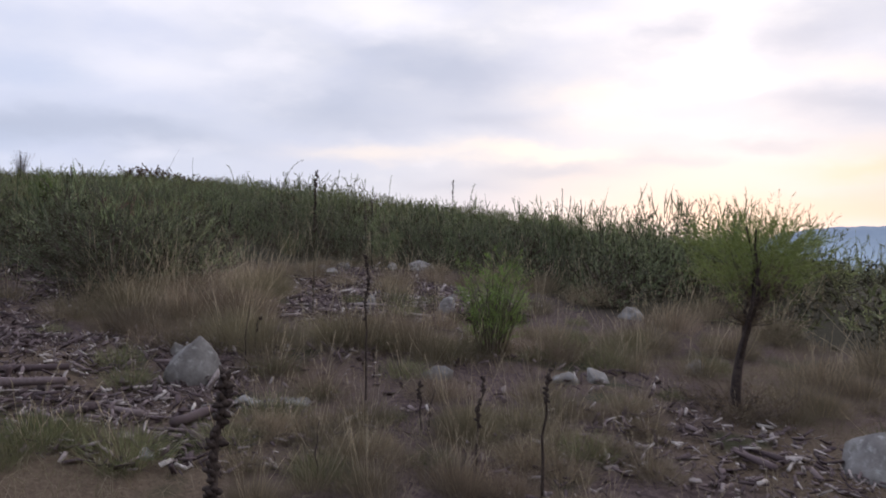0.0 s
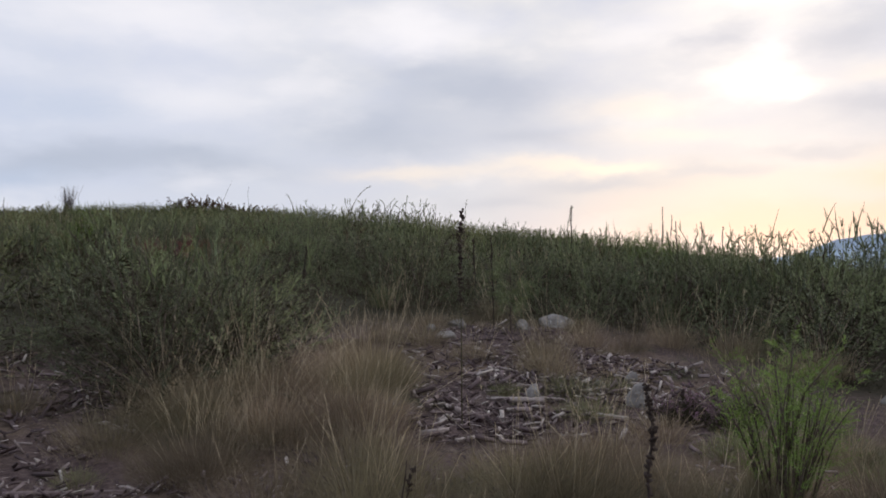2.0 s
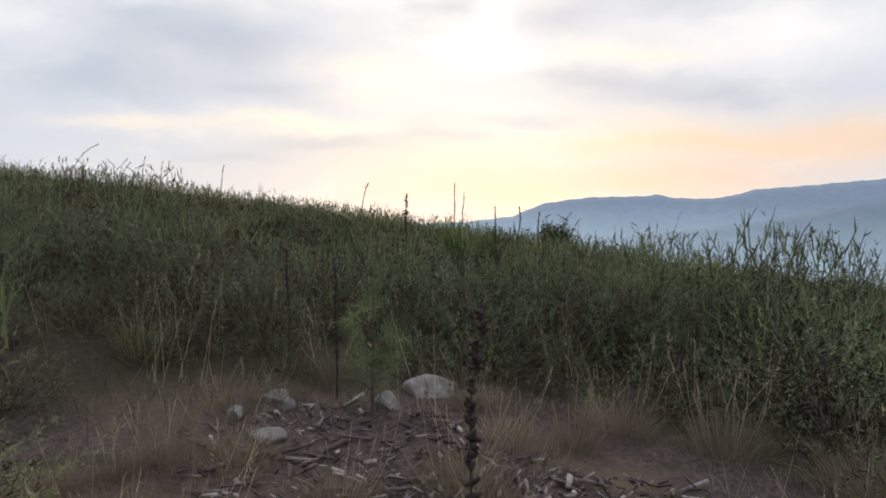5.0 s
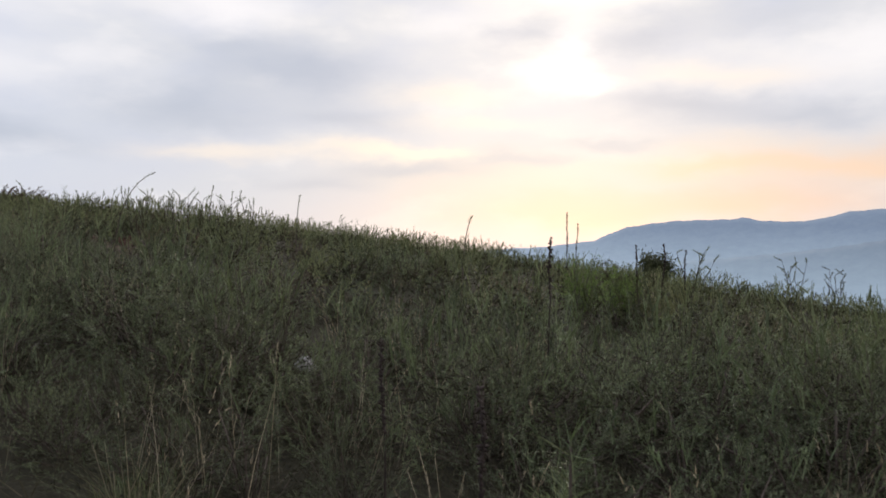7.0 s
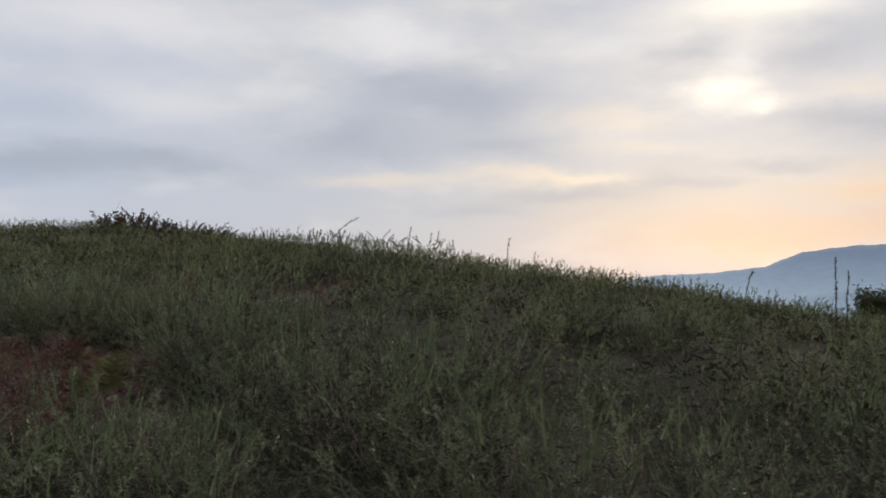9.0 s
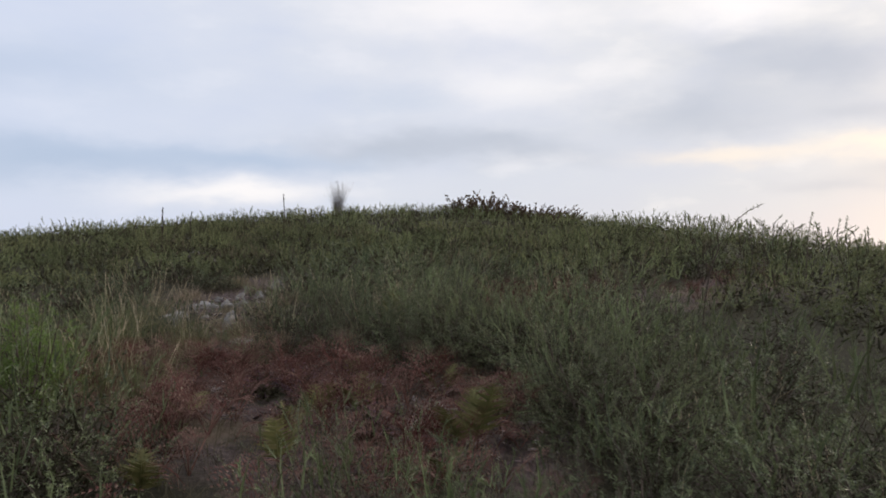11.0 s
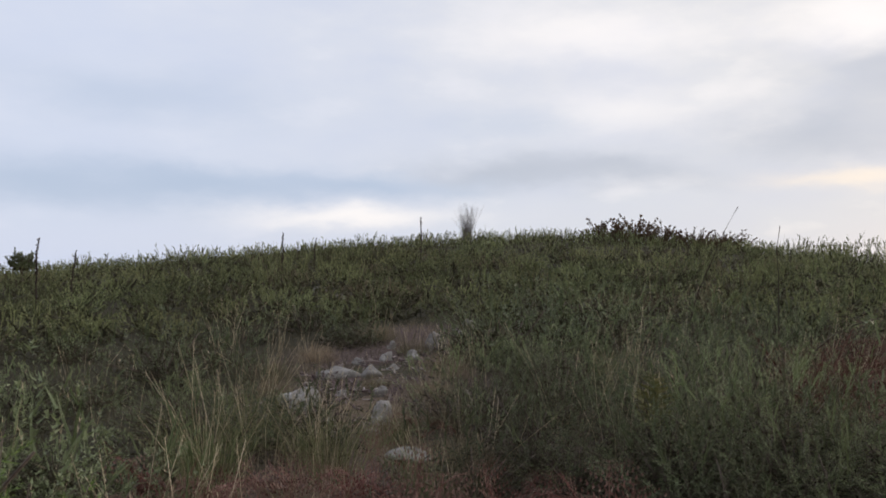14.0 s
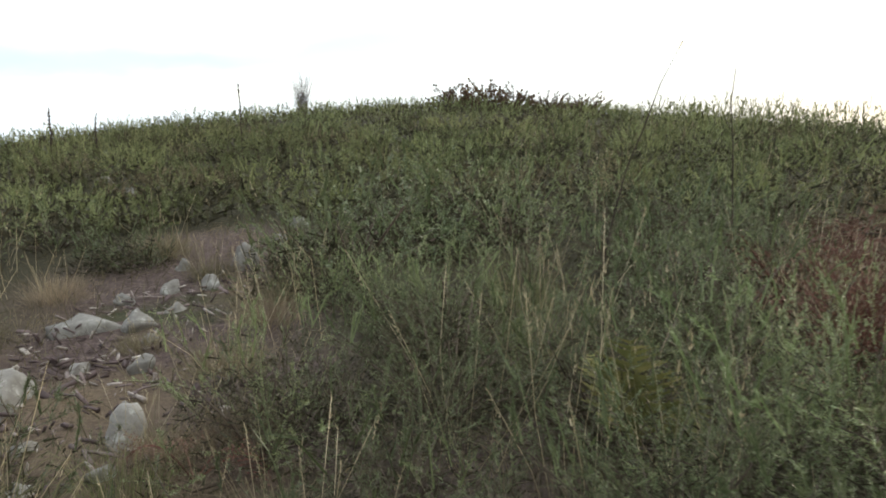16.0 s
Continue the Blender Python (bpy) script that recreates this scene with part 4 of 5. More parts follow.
# logs that stand out: x, y, turn, length, thickness
for i, (x, y, turn, ln, th) in enumerate(((-1.03, 3.62, 62, 0.36, 0.026), (-1.42, 3.60, 150, 0.34, 0.018), (-1.95, 3.75, 5, 0.5, 0.03), (-1.55, 3.5, 70, 0.2, 0.024), (-2.05, 4.05, 12, 0.42, 0.022), (-0.66, 6.36, 160, 0.32, 0.020), (-0.86, 6.05, 110, 0.22, 0.016),
                                          (-0.95, 6.12, 95, 0.22, 0.02), (-0.85, 6.95, 8, 0.2, 0.016), (0.55, 6.75, 150, 0.4, 0.011), (-2.4, 4.3, 60, 0.22, 0.022), (1.30, 3.42, 115, 0.24, 0.017), (1.38, 3.5, 110, 0.22, 0.014), (1.48, 3.45, 60, 0.26, 0.007), (-2.35, 5.0, 20, 0.5, 0.014))):
    ob = new("stick", stick_mesh(500 + i, ln, th, 0.06))
    ob.matrix_basis = pose(x, y, h(x, y) + th * 0.9, 0, (i * 5) % 9 - 4, turn)
    tagged(ob, "thick pale broken branch lying on bark litter", "branch", "broken branches")

# ---------------------------------------------------------------- grass


def tussock_kind(seed, n=330, tall=0.23, wide=0.12, mats=(STRAW, PALE), stalks=14, label="dry tan grass tussock with straw stalks", flop=0.55, stalk_tall=1.9, blade=0.0028, stray=0.35, hair=False):
    rng = np.random.default_rng(seed)
    a, r = rng.uniform(0, 2 * np.pi, n), np.sqrt(rng.uniform(0, 1, n))
    p = np.stack([np.cos(a) * r * wide, np.sin(a) * r * wide, np.zeros(n)], -1)
    d = np.stack([np.cos(a) * r * flop, np.sin(a) * r * flop, np.ones(n)], -1) + rng.normal(size=(n, 3)) * 0.63 * stray
    if hair:                                     # a soft dome of hair-fine leaves
        k = 2 * n
        a, w = rng.uniform(0, 2 * np.pi, k), np.arccos(rng.uniform(0.05, 1, k))
        out = np.stack([np.cos(a) * np.sin(w), np.sin(a) * np.sin(w), np.cos(w)], -1)
        q = out * np.array((wide * 1.25, wide * 1.25, tall * 0.62)) * (rng.random((k, 1)) ** 0.6)
        c = Cloth().add(*spines(rng, q, out * (0.9, 0.9, 0.5) + (0, 0, 0.75) + rng.normal(size=(k, 3)) * 0.28, tall * rng.uniform(0.25, 0.6, k), blade * rng.uniform(0.7, 1.2, k)))
        c.add(*blades(rng, p[:n // 3], d[:n // 3], tall * rng.uniform(0.7, 1.4, n // 3), blade * rng.uniform(0.5, 1.0, n // 3), rng.uniform(0.1, 0.6, n // 3)))
    else:
        c = Cloth().add(*blades(rng, p, d, tall * rng.uniform(0.5, 1.25, n), blade * rng.uniform(0.5, 1.0, n), rng.uniform(0.1, 0.6, n) * min(1, 0.3 / tall)))
    pieces = [("tuft", c.mesh("tussock_tuft", mats[0]), "")]
    if stalks:
        b = rng.uniform(0, 2 * np.pi, stalks)
        q = np.stack([np.cos(b) * wide * 0.6, np.sin(b) * wide * 0.6, np.zeros(stalks)], -1) * rng.uniform(0.2, 1, (stalks, 1))
        e = unit(np.stack([np.cos(b) * stray, np.sin(b) * stray, np.ones(stalks)], -1) + rng.normal(size=(stalks, 3)) * stray * 0.5)
        ln = (tall * stalk_tall * rng.uniform(0.6, 1.15, stalks))[:, None]
        bend = rng.normal(size=(stalks, 3)) * (0.12, 0.12, 0.03)
        paths = np.stack([q, q + e * ln * 0.5, q + (e + bend) * ln], 1)
        k = Cloth()
        add_tubes(k, paths, np.tile((0.0014, 0.0012, 0.0008), (stalks, 1)) * (blade / 0.0028), 3)
        hp = (q[:, None, :] + (e + bend)[:, None, :] * ln[:, None, :] * np.linspace(0.84, 1.0, 7)[None, :, None]).reshape(-1, 3)
        k.add(*spines(rng, hp, np.repeat(e + bend, 7, 0) + rng.normal(size=hp.shape) * 0.35, 0.014, 0.003))
        pieces.append(("straw", k.mesh("tussock_straw", mats[1]), "pale straw stalks with seed heads"))
    return "grass_tussock", label, "grass", "grass tussocks", pieces


GRASS_MIX = material("mixed_grass", leafy([(0.0, (0.11, 0.15, 0.055)), (0.5, (0.17, 0.19, 0.08)), (0.8, (0.24, 0.215, 0.115)), (1.0, (0.33, 0.275, 0.17))], 0.3, 3.0), 0.6, 0.3, 0.35)
DRY = [tussock_kind(q, 300, 0.20, 0.14, stalks=9, blade=0.0024, hair=True) for q in (51, 52, 53, 54)]
BIG_DRY = [tussock_kind(q, 480, 0.28, 0.19, stalks=16, stalk_tall=1.75, blade=0.0025, hair=True) for q in (55, 56, 57)]
GREEN = [tussock_kind(q, 230, 0.15, 0.12, (GREEN_GRASS, PALE), 5, "green grass tuft with a few dry stalks", 0.8, 1.6, 0.0024, hair=True) for q in (58, 59, 60)]
STRAWS = [tussock_kind(q, 40, 0.36, 0.14, (STRAW, PALE), 8, "tall pale dry grass clump standing among gorse", 0.4, 1.5, 0.0019) for q in (61, 62, 63)]
CLUMPS = ((BIG_DRY, ((-0.44, 7.08, 0.85), (-1.36, 5.66, 1.0), (-1.62, 6.17, 1.0), (-0.30, 5.32, 0.9), (-1.54, 7.0, 1.0), (-0.44, 7.55, 0.85), (-1.23, 4.83, 1.0), (-0.50, 5.03, 1.05), (-1.79, 5.57, 1.0), (-1.44, 6.46, 1.15), (-1.92, 6.05, 1.1), (-2.2, 5.75, 1.0), (-2.05, 6.45, 1.05), (1.41, 5.64, 0.9),
                    (1.95, 5.6, 0.9), (2.45, 6.2, 1.1), (2.9, 5.4, 1.1), (2.2, 6.9, 1.0), (1.3, 7.4, 1.0), (0.95, 7.9, 1.0), (0.55, 8.2, 0.9), (-0.75, 9.0, 0.9), (-2.45, 6.1, 1.0), (1.75, 6.3, 1.0), (-1.9, 5.15, 0.9))),
          (DRY, ((-0.34, 3.72, 0.9), (0.10, 3.52, 1.0), (-0.05, 4.9, 1.0), (0.3, 5.2, 1.0), (1.15, 5.2, 1.0), (0.5, 4.15, 0.9), (0.9, 3.95, 0.8), (-0.9, 4.4, 1.0), (0.75, 6.9, 1.0), (0.0, 5.9, 1.0), (-0.1, 8.0, 1.0), (-0.9, 7.5, 0.9), (-1.25, 7.9, 1.0), (-6.05, 14.55, 1.1), (-6.25, 14.75, 0.9),
                 (1.9, 4.4, 1.0), (2.3, 4.9, 1.1), (-0.6, 4.1, 0.9), (0.35, 3.7, 0.9), (-8.4, 16.2, 0.9), (-8.5, 17.1, 1.0), (-7.3, 16.7, 0.9), (-7.15, 16.1, 0.9), (-7.25, 16.4, 0.8), (-6.95, 15.55, 0.9), (-8.3, 15.6, 0.9), (-6.6, 15.1, 0.9), (-7.9, 16.75, 0.8), (-7.5, 15.75, 0.6), (-8.0, 15.3, 0.8), (-6.75, 14.95, 0.7))),
          (GREEN, ((0.85, 5.45, 1.1), (-0.74, 3.68, 1.1), (-0.36, 6.62, 1.1), (-0.10, 6.82, 0.9), (-0.30, 6.20, 1.05), (-0.71, 6.51, 0.7), (-1.5, 4.0, 1.0), (-1.15, 3.05, 1.2), (-1.5, 3.1, 1.2), (-1.9, 3.2, 1.2), (0.6, 3.4, 1.0), (2.1, 3.7, 1.2), (-0.2, 4.5, 1.0), (-2.6, 4.4, 0.9), (-1.7, 4.35, 1.0), (1.0, 5.0, 1.2), (-0.85, 3.3, 1.0))),
          (STRAWS, ((-1.06, 10.3, 1.0), (-0.85, 10.1, 0.9), (-2.34, 12.55, 1.0), (-2.5, 12.3, 1.1), (-6.9, 14.1, 1.0), (-7.1, 14.3, 0.9), (-6.75, 14.35, 1.0), (-5.63, 15.0, 1.25), (-5.95, 15.2, 1.15), (-5.3, 15.2, 1.15), (-5.75, 15.6, 1.1), (-4.85, 15.3, 1.1), (-5.9, 16.2, 1.0), (-5.2, 16.9, 1.0), (-5.0, 16.4, 1.0), (-6.3, 17.2, 1.0), (0.9, 11.2, 0.9), (2.2, 12.6, 0.9), (-0.4, 12.2, 0.9), (-3.1, 14.6, 0.9), (3.4, 11.2, 0.9), (-4.4, 16.6, 0.9), (-8.9, 14.6, 0.9), (-9.4, 16.4, 0.9), (-3.3, 8.6, 0.9), (-2.9, 9.2, 0.8))))
GRASSY = [tussock_kind(q, 240, 0.42, 0.16, (GRASS_MIX, PALE), 9, "tall green and straw-coloured grass clump", 0.3, 1.25, 0.0030, 0.28) for q in (64, 65)]
MOUNDS = [tussock_kind(q, 640, 0.25, 0.25, stalks=8, stalk_tall=1.6, blade=0.0025, hair=True, label="broad mound of fine olive and tan grass") for q in (66, 67)]
CLUMPS += ((MOUNDS, ((-1.55, 4.78, 0.9), (-1.03, 4.80, 1.0), (-0.66, 5.05, 1.0), (-0.23, 5.1, 0.9), (0.07, 4.95, 0.8), (0.72, 5.15, 0.9), (-1.61, 6.83, 1.0), (-2.2, 6.1, 1.0), (-2.44, 5.5, 0.9), (-1.68, 5.6, 1.0), (-1.5, 6.5, 1.1), (-1.3, 5.25, 1.0), (-1.42, 5.9, 0.9), (-0.4, 5.5, 0.7), (-2.0, 5.2, 0.8), (1.3, 5.6, 0.9), (0.35, 3.3, 0.55), (-0.3, 3.35, 0.55), (0.0, 4.15, 0.65), (0.6, 3.9, 0.6), (0.15, 3.75, 0.55), (-0.5, 3.6, 0.5), (0.7, 3.45, 0.5))), (DRY, ((-3.4, 5.0, 1.0), (-3.6, 5.6, 1.0), (-2.9, 4.9, 0.9), (-3.1, 5.9, 1.0), (-3.2, 4.4, 0.9))))
CLUMPS += ((GRASSY, ((-6.22, 13.0, 1.05), (-6.05, 12.85, 0.95), (-6.42, 13.12, 1.05), (-6.1, 13.2, 1.0), (-6.3, 14.42, 0.65), (-6.05, 14.2, 0.6), (-6.7, 14.75, 0.6), (-6.62, 14.2, 1.0), (-7.15, 14.0, 1.05), (-6.9, 13.75, 1.0), (-7.3, 14.45, 0.95), (-6.8, 14.4, 0.9), (-6.3, 13.7, 0.7), (-5.5, 16.1, 0.85), (-4.95, 15.6, 0.8), (-5.9, 15.9, 0.8), (-6.2, 16.6, 0.9), (0.75, 9.35, 0.8), (1.35, 8.6, 0.9), (-1.75, 9.5, 0.8), (-4.9, 17.2, 0.9))),)
n = 0
for kinds, where in CLUMPS:
    for x, y, size in where:
        plant(kinds[n % len(kinds)], stand(x, y, (n * 83) % 360, size, 0.01))
        n += 1
# looser tussocks fill the clearing between the litter
rt = random.Random(9)
more = 0
while more < 85:
    x, y = rt.uniform(-3.4, 3.2), rt.uniform(2.6, 9.2)
    if chip_here(x, y) > 0.15 or not open_at(x, y) or noise.noise(Vector((x * 0.8, y * 0.8, 3))) < -0.42 or math.hypot(x + 1.28, y - 4.0) < 0.4:
        continue
    plant((DRY if rt.random() < 0.7 else GREEN)[more % 3], stand(x, y, rt.uniform(0, 360), rt.uniform(0.5, 1.0), 0.01))
    more += 1


for i in range(48):                                # grass in front of the litter
    x, y, kinds = (rt.uniform(-0.75, 1.05), rt.uniform(2.5, 3.75), DRY) if i < 32 else (rt.uniform(-2.0, -0.8), rt.uniform(2.75, 3.25), GREEN)
    plant(kinds[i % 3], stand(x, y, rt.uniform(0, 360), rt.uniform(0.5, 0.8), 0.01))


def slope_turf(n, seed):
    """Thin dead grass and litter between the bushes."""
    rng = np.random.default_rng(seed)
    x = np.concatenate([rng.uniform(-12, -3, n // 2), rng.uniform(-5, 5, n - n // 2)])
    y = np.concatenate([rng.uniform(12, 22, n // 2), rng.uniform(8.2, 15, n - n // 2)])
    P = np.stack([x, y, land(x, y) - 0.005], -1)
    d = np.array((0, 0, 1.0)) + rng.normal(size=P.shape) * 0.5
    return Cloth().add(*blades(rng, P, d, rng.uniform(0.08, 0.28, n), rng.uniform(0.002, 0.0045, n), rng.uniform(0.1, 0.7, n)))


tagged(new("slope_grass", slope_turf(28000, 72).mesh("slope_grass", LITTER)), "thin dead grass between gorse bushes on the slope", "grass", kind="stuff")


def straw_stalks(seed):
    """Thin pale straws that stand singly and in loose bunches among the gorse."""
    rng = np.random.default_rng(seed)
    c = Cloth()
    P, D, L = [], [], []
    for x0, x1, y0, y1, bunches in ((-4.0, 4.0, 8.8, 14.5, 34), (-9.5, -3.0, 12.6, 20.5, 36), (-4.2, 3.4, 4.6, 9.6, 34), (-2.9, 0.0, 8.9, 11.5, 14), (-6.2, -3.6, 14.3, 16.2, 12)):
        for _ in range(bunches):
            x, y = rng.uniform(x0, x1), rng.uniform(y0, y1)
            if to_trail(x, y) < 0.45 or chip_here(x, y) > 0.3:
                continue
            n = int(rng.integers(1, 4) if rng.random() < 0.55 else rng.integers(5, 15))
            tall = rng.uniform(0.42, 0.66) + 0.24 * max(0.0, scrub_height(x, y) - 0.4)
            q = np.stack([x + rng.normal(size=n) * 0.07, y + rng.normal(size=n) * 0.07], -1)
            P.append(np.c_[q, land(q[:, 0], q[:, 1]) - 0.01])
            D.append(np.array((0, 0, 1.0)) + rng.normal(size=3) * (0.16, 0.16, 0) + rng.normal(size=(n, 3)) * (0.20, 0.20, 0.0))
            L.append(tall * rng.uniform(0.65, 1.2, n))
    P, D, L = np.concatenate(P), np.concatenate(D), np.concatenate(L)
    n = len(P)
    c.add(*blades(rng, P, D, L, rng.uniform(0.0016, 0.0028, n), rng.uniform(0.0, 0.22, n) * (rng.random(n) < 0.6)))
    g = rng.uniform(0.80, 0.90, (n, 5, 1))
    c.add(*spines(rng, (P[:, None] + unit(D)[:, None] * L[:, None, None] * g).reshape(-1, 3), (unit(D)[:, None] + rng.normal(size=(n, 5, 3)) * 0.3).reshape(-1, 3), 0.020, 0.0034))
    return c


tagged(new("straw_stalks", straw_stalks(73).mesh("straw_stalks", PALE)), "thin pale straw stalks standing among gorse", "grass", kind="stuff")


def turf(n, seed):
    """Short dead grass over the open ground."""
    rng = np.random.default_rng(seed)
    P = []
    while len(P) < n:
        x, y = rng.uniform(-3.6, 3.4), rng.uniform(1.8, 9.3)
        if rng.random() < 0.3:
            x, y = rng.uniform(-9, -3.4), rng.uniform(12.2, 18.5)
        if not open_at(x, y, 0.3) or chip_here(x, y) > rng.uniform(0.05, 0.4) or noise.noise(Vector((x * 1.5, y * 1.5, 0.7))) < rng.uniform(-0.5, 0.1):
            continue
        P.append((x, y))
    P = np.array(P)
    P = np.c_[P, land(P[:, 0], P[:, 1]) - 0.005]
    d = np.array((0, 0, 1.0)) + rng.normal(size=P.shape) * 0.55
    return Cloth().add(*blades(rng, P, d, rng.uniform(0.04, 0.13, n), rng.uniform(0.0014, 0.0030, n), rng.uniform(0.1, 0.6, n)))


tagged(new("dry_turf", turf(34000, 71).mesh("dry_turf", STRAW)), "short dead tan grass over open ground", "grass", kind="stuff")

# ---------------------------------------------------------------- dead flower stalks


def stalk(x, y, tall, thick=0.006, head=0.45, lean=(0, 0), seed=0, label="dark dead flower stalk with dry seed capsules", bulk=1.0, wood=DEAD_STEM):
    rng = np.random.default_rng(900 + seed)
    k = 7
    f = np.linspace(0, 1, k)
    p = np.stack([lean[0] * tall * f ** 1.5, lean[1] * tall * f ** 1.5, tall * f], -1) + np.c_[rng.normal(size=(k, 2)) * 0.008 * f[:, None], np.zeros(k)]
    ob = thing("dead_stalk", label, "stalk", "dead flower stalks", pose(x, y, h(x, y) - 0.02))
    c = Cloth()
    add_tubes(c, p[None], (thick * (1 - 0.55 * f))[None], 5)
    part("stem", c.mesh("stalk_stem", wood), ob)
    if head:
        m = int(60 * tall * head / 0.3) + 10
        g = 1 - head * rng.random(m)
        q = np.stack([np.interp(g, f, p[:, i]) for i in range(3)], -1)
        d = unit(rng.normal(size=(m, 3)) + (0, 0, 0.6))
        c = Cloth()
        big = max(bulk, thick / 0.007)
        tip = q + d * rng.uniform(0.010, 0.020, m)[:, None] * big
        mid = q + d * 0.008 * big
        add_tubes(c, np.stack([q, mid, tip], 1), np.tile((0.0025, 0.0058, 0.002), (m, 1)) * big, 4)
        part("seed_head", c.mesh("stalk_seed_head", DEAD_STEM), ob, "cluster of dry brown seed capsules")
    return ob


for i, (x, y, t, th, hd, ln) in enumerate((
        (-0.715, 2.62, 0.50, 0.016, 0.95, (0.04, 0.02)), (-0.92, 9.6, 0.70, 0.005, 0.5, (-0.03, 0)), (-1.06, 4.46, 0.36, 0.004, 0, (0.05, 0)), (0.15, 3.22, 0.40, 0.006, 0.5, (0.02, 0)), (0.38, 2.98, 0.50, 0.007, 0.25, (0.01, 0)),
        (-0.08, 3.62, 0.25, 0.005, 0.3, (-0.05, 0)), (-0.05, 3.62, 0.22, 0.004, 0, (0.1, 0)), (-0.44, 3.0, 0.25, 0.003, 0, (0, 0)), (-0.37, 4.10, 0.74, 0.006, 0.45, (-0.02, 0)), 
        (-1.08, 4.75, 0.22, 0.005, 0.4, (0.15, 0)), (0.08, 10.9, 0.98, 0.006, 0.3, (0, 0)), (-0.76, 8.67, 0.72, 0.007, 0.7, (-0.03, 0)),
        (-3.65, 5.4, 1.15, 0.007, 0.5, (0, 0)), (-3.9, 8.6, 0.9, 0.006, 0.5, (0, 0)), (-3.7, 8.0, 0.75, 0.006, 0.4, (0.05, 0)), (2.5, 18.0, 1.15, 0.008, 0.5, (0, 0)), (2.65, 18.1, 1.0, 0.007, 0.4, (0.05, 0)), (1.9, 14.0, 0.85, 0.007, 0.6, (-0.05, 0)),
        (2.3, 14.4, 0.9, 0.007, 0.6, (0.04, 0)), (2.75, 14.8, 0.85, 0.007, 0.6, (0, 0)), (-11.8, 16.1, 0.9, 0.009, 0.5, (0, 0)), (-5.95, 17.15, 1.16, 0.005, 0.0, (0.30, 0.1)), (-5.37, 17.52, 1.05, 0.005, 0.0, (0, 0)), (-12.0, 19.7, 0.8, 0.008, 0.5, (0, 0)),
        (-11.4, 22.15, 0.95, 0.008, 0.4, (0, 0)), (-11.7, 20.0, 0.7, 0.007, 0.5, (0.03, 0)), (-12.6, 17.0, 0.7, 0.008, 0.5, (0.1, 0)), (-2.6, 9.9, 0.5, 0.005, 0.6, (0.1, 0)))):
    stalk(x, y, t, th, hd, ln, i)
stalk(-0.92, 5.86, 1.05, 0.0036, 0.42, (0.0, 0.0), 40, "tall dead flower stalk, pale below with a dark seed head", 1.05, LITTER)

for i, (x, y, z) in enumerate(((-5.95, 14.85, 0.72), (-5.35, 14.85, 0.78), (-4.8, 14.85, 0.80), (-4.3, 14.6, 0.85), (-6.1, 15.45, 0.70), (-5.6, 15.45, 0.82), (-5.0, 15.40, 0.88), (-3.75, 14.1, 0.9), (-3.5, 13.5, 0.9), (-6.3, 16.0, 0.66), (-5.4, 16.1, 0.82), (-7.9, 13.2, 0.6))):
    plant(FRESH[i % 3], stand(x, y, i * 47, z, 0.02), "green gorse bush of fresh spiny shoots beside the stony track")

for i, (x, y, z) in enumerate(((-6.6, 12.85, 0.7), (-6.75, 12.35, 0.6), (-5.35, 12.45, 0.4), (-6.75, 13.15, 0.7))):
    plant(LOW_KINDS[0][i % 5], stand(x, y, i * 61, z, 0.02))
for i, (x, y, z) in enumerate(((-5.7, 18.3, 1.0), (-5.15, 18.1, 0.95), (-6.2, 18.7, 1.0), (-5.35, 18.9, 1.0), (-5.9, 17.6, 0.85), (-0.2, 17.4, 1.2), (-0.6, 17.0, 1.15), (0.3, 17.2, 1.2), (-0.1, 16.5, 1.1), (-5.25, 17.3, 0.85))):
    plant(LOW_KINDS[1][i % 4], stand(x, y, i * 71, z, 0.02))
for x, y, size, turn in ((-4.25, 14.75, 0.95, 30), (-3.85, 14.3, 1.05, 120), (-4.5, 15.05, 0.8, 210), (-3.6, 15.0, 1.1, 300), (-3.3, 13.6, 1.0, 75)):
    plant(FRESH[int(turn) % 3], stand(x, y, turn, size, 0.03), "tall blue-green gorse bush with fresh spiny shoots")

# ---------------------------------------------------------------- saplings, pine, ferns


def sapling_kind(seed):
    """Slim stems rising together, feathered with short side shoots."""
    rng = np.random.default_rng(seed)
    n = 44
    a, r = rng.uniform(0, 2 * np.pi, n), np.sqrt(rng.random(n))
    out = np.stack([np.cos(a), np.sin(a), 0 * a], -1)
    base = out * (0.09 * r)[:, None] + np.array((0, 0, 0.01)) + np.array((0, 0, 0.28)) * rng.random((n, 1)) * (rng.random((n, 1)) < 0.5)
    head = unit(out * (0.34 * r)[:, None] + np.array((0, 0, 1.0)) + rng.normal(size=(n, 3)) * 0.06)
    p, d, sc, axes, lines, young = sprays(rng, base, head, (0.74 - base[:, 2]) * (1 - 0.45 * r) * rng.uniform(0.85, 1.0, n), 26, 13, 14, 1.25, 0.9)
    wood = Cloth()
    add_tubes(wood, axes, np.tile((0.0045, 0.003, 0.001), (n, 1)), 4)
    leaf = Cloth().add(*spines(rng, p, d, 0.026 * sc * rng.uniform(0.7, 1.3, len(p)), 0.0030))
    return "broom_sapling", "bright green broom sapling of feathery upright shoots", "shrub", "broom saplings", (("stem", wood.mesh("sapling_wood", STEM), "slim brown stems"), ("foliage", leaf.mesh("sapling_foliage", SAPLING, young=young), ""))


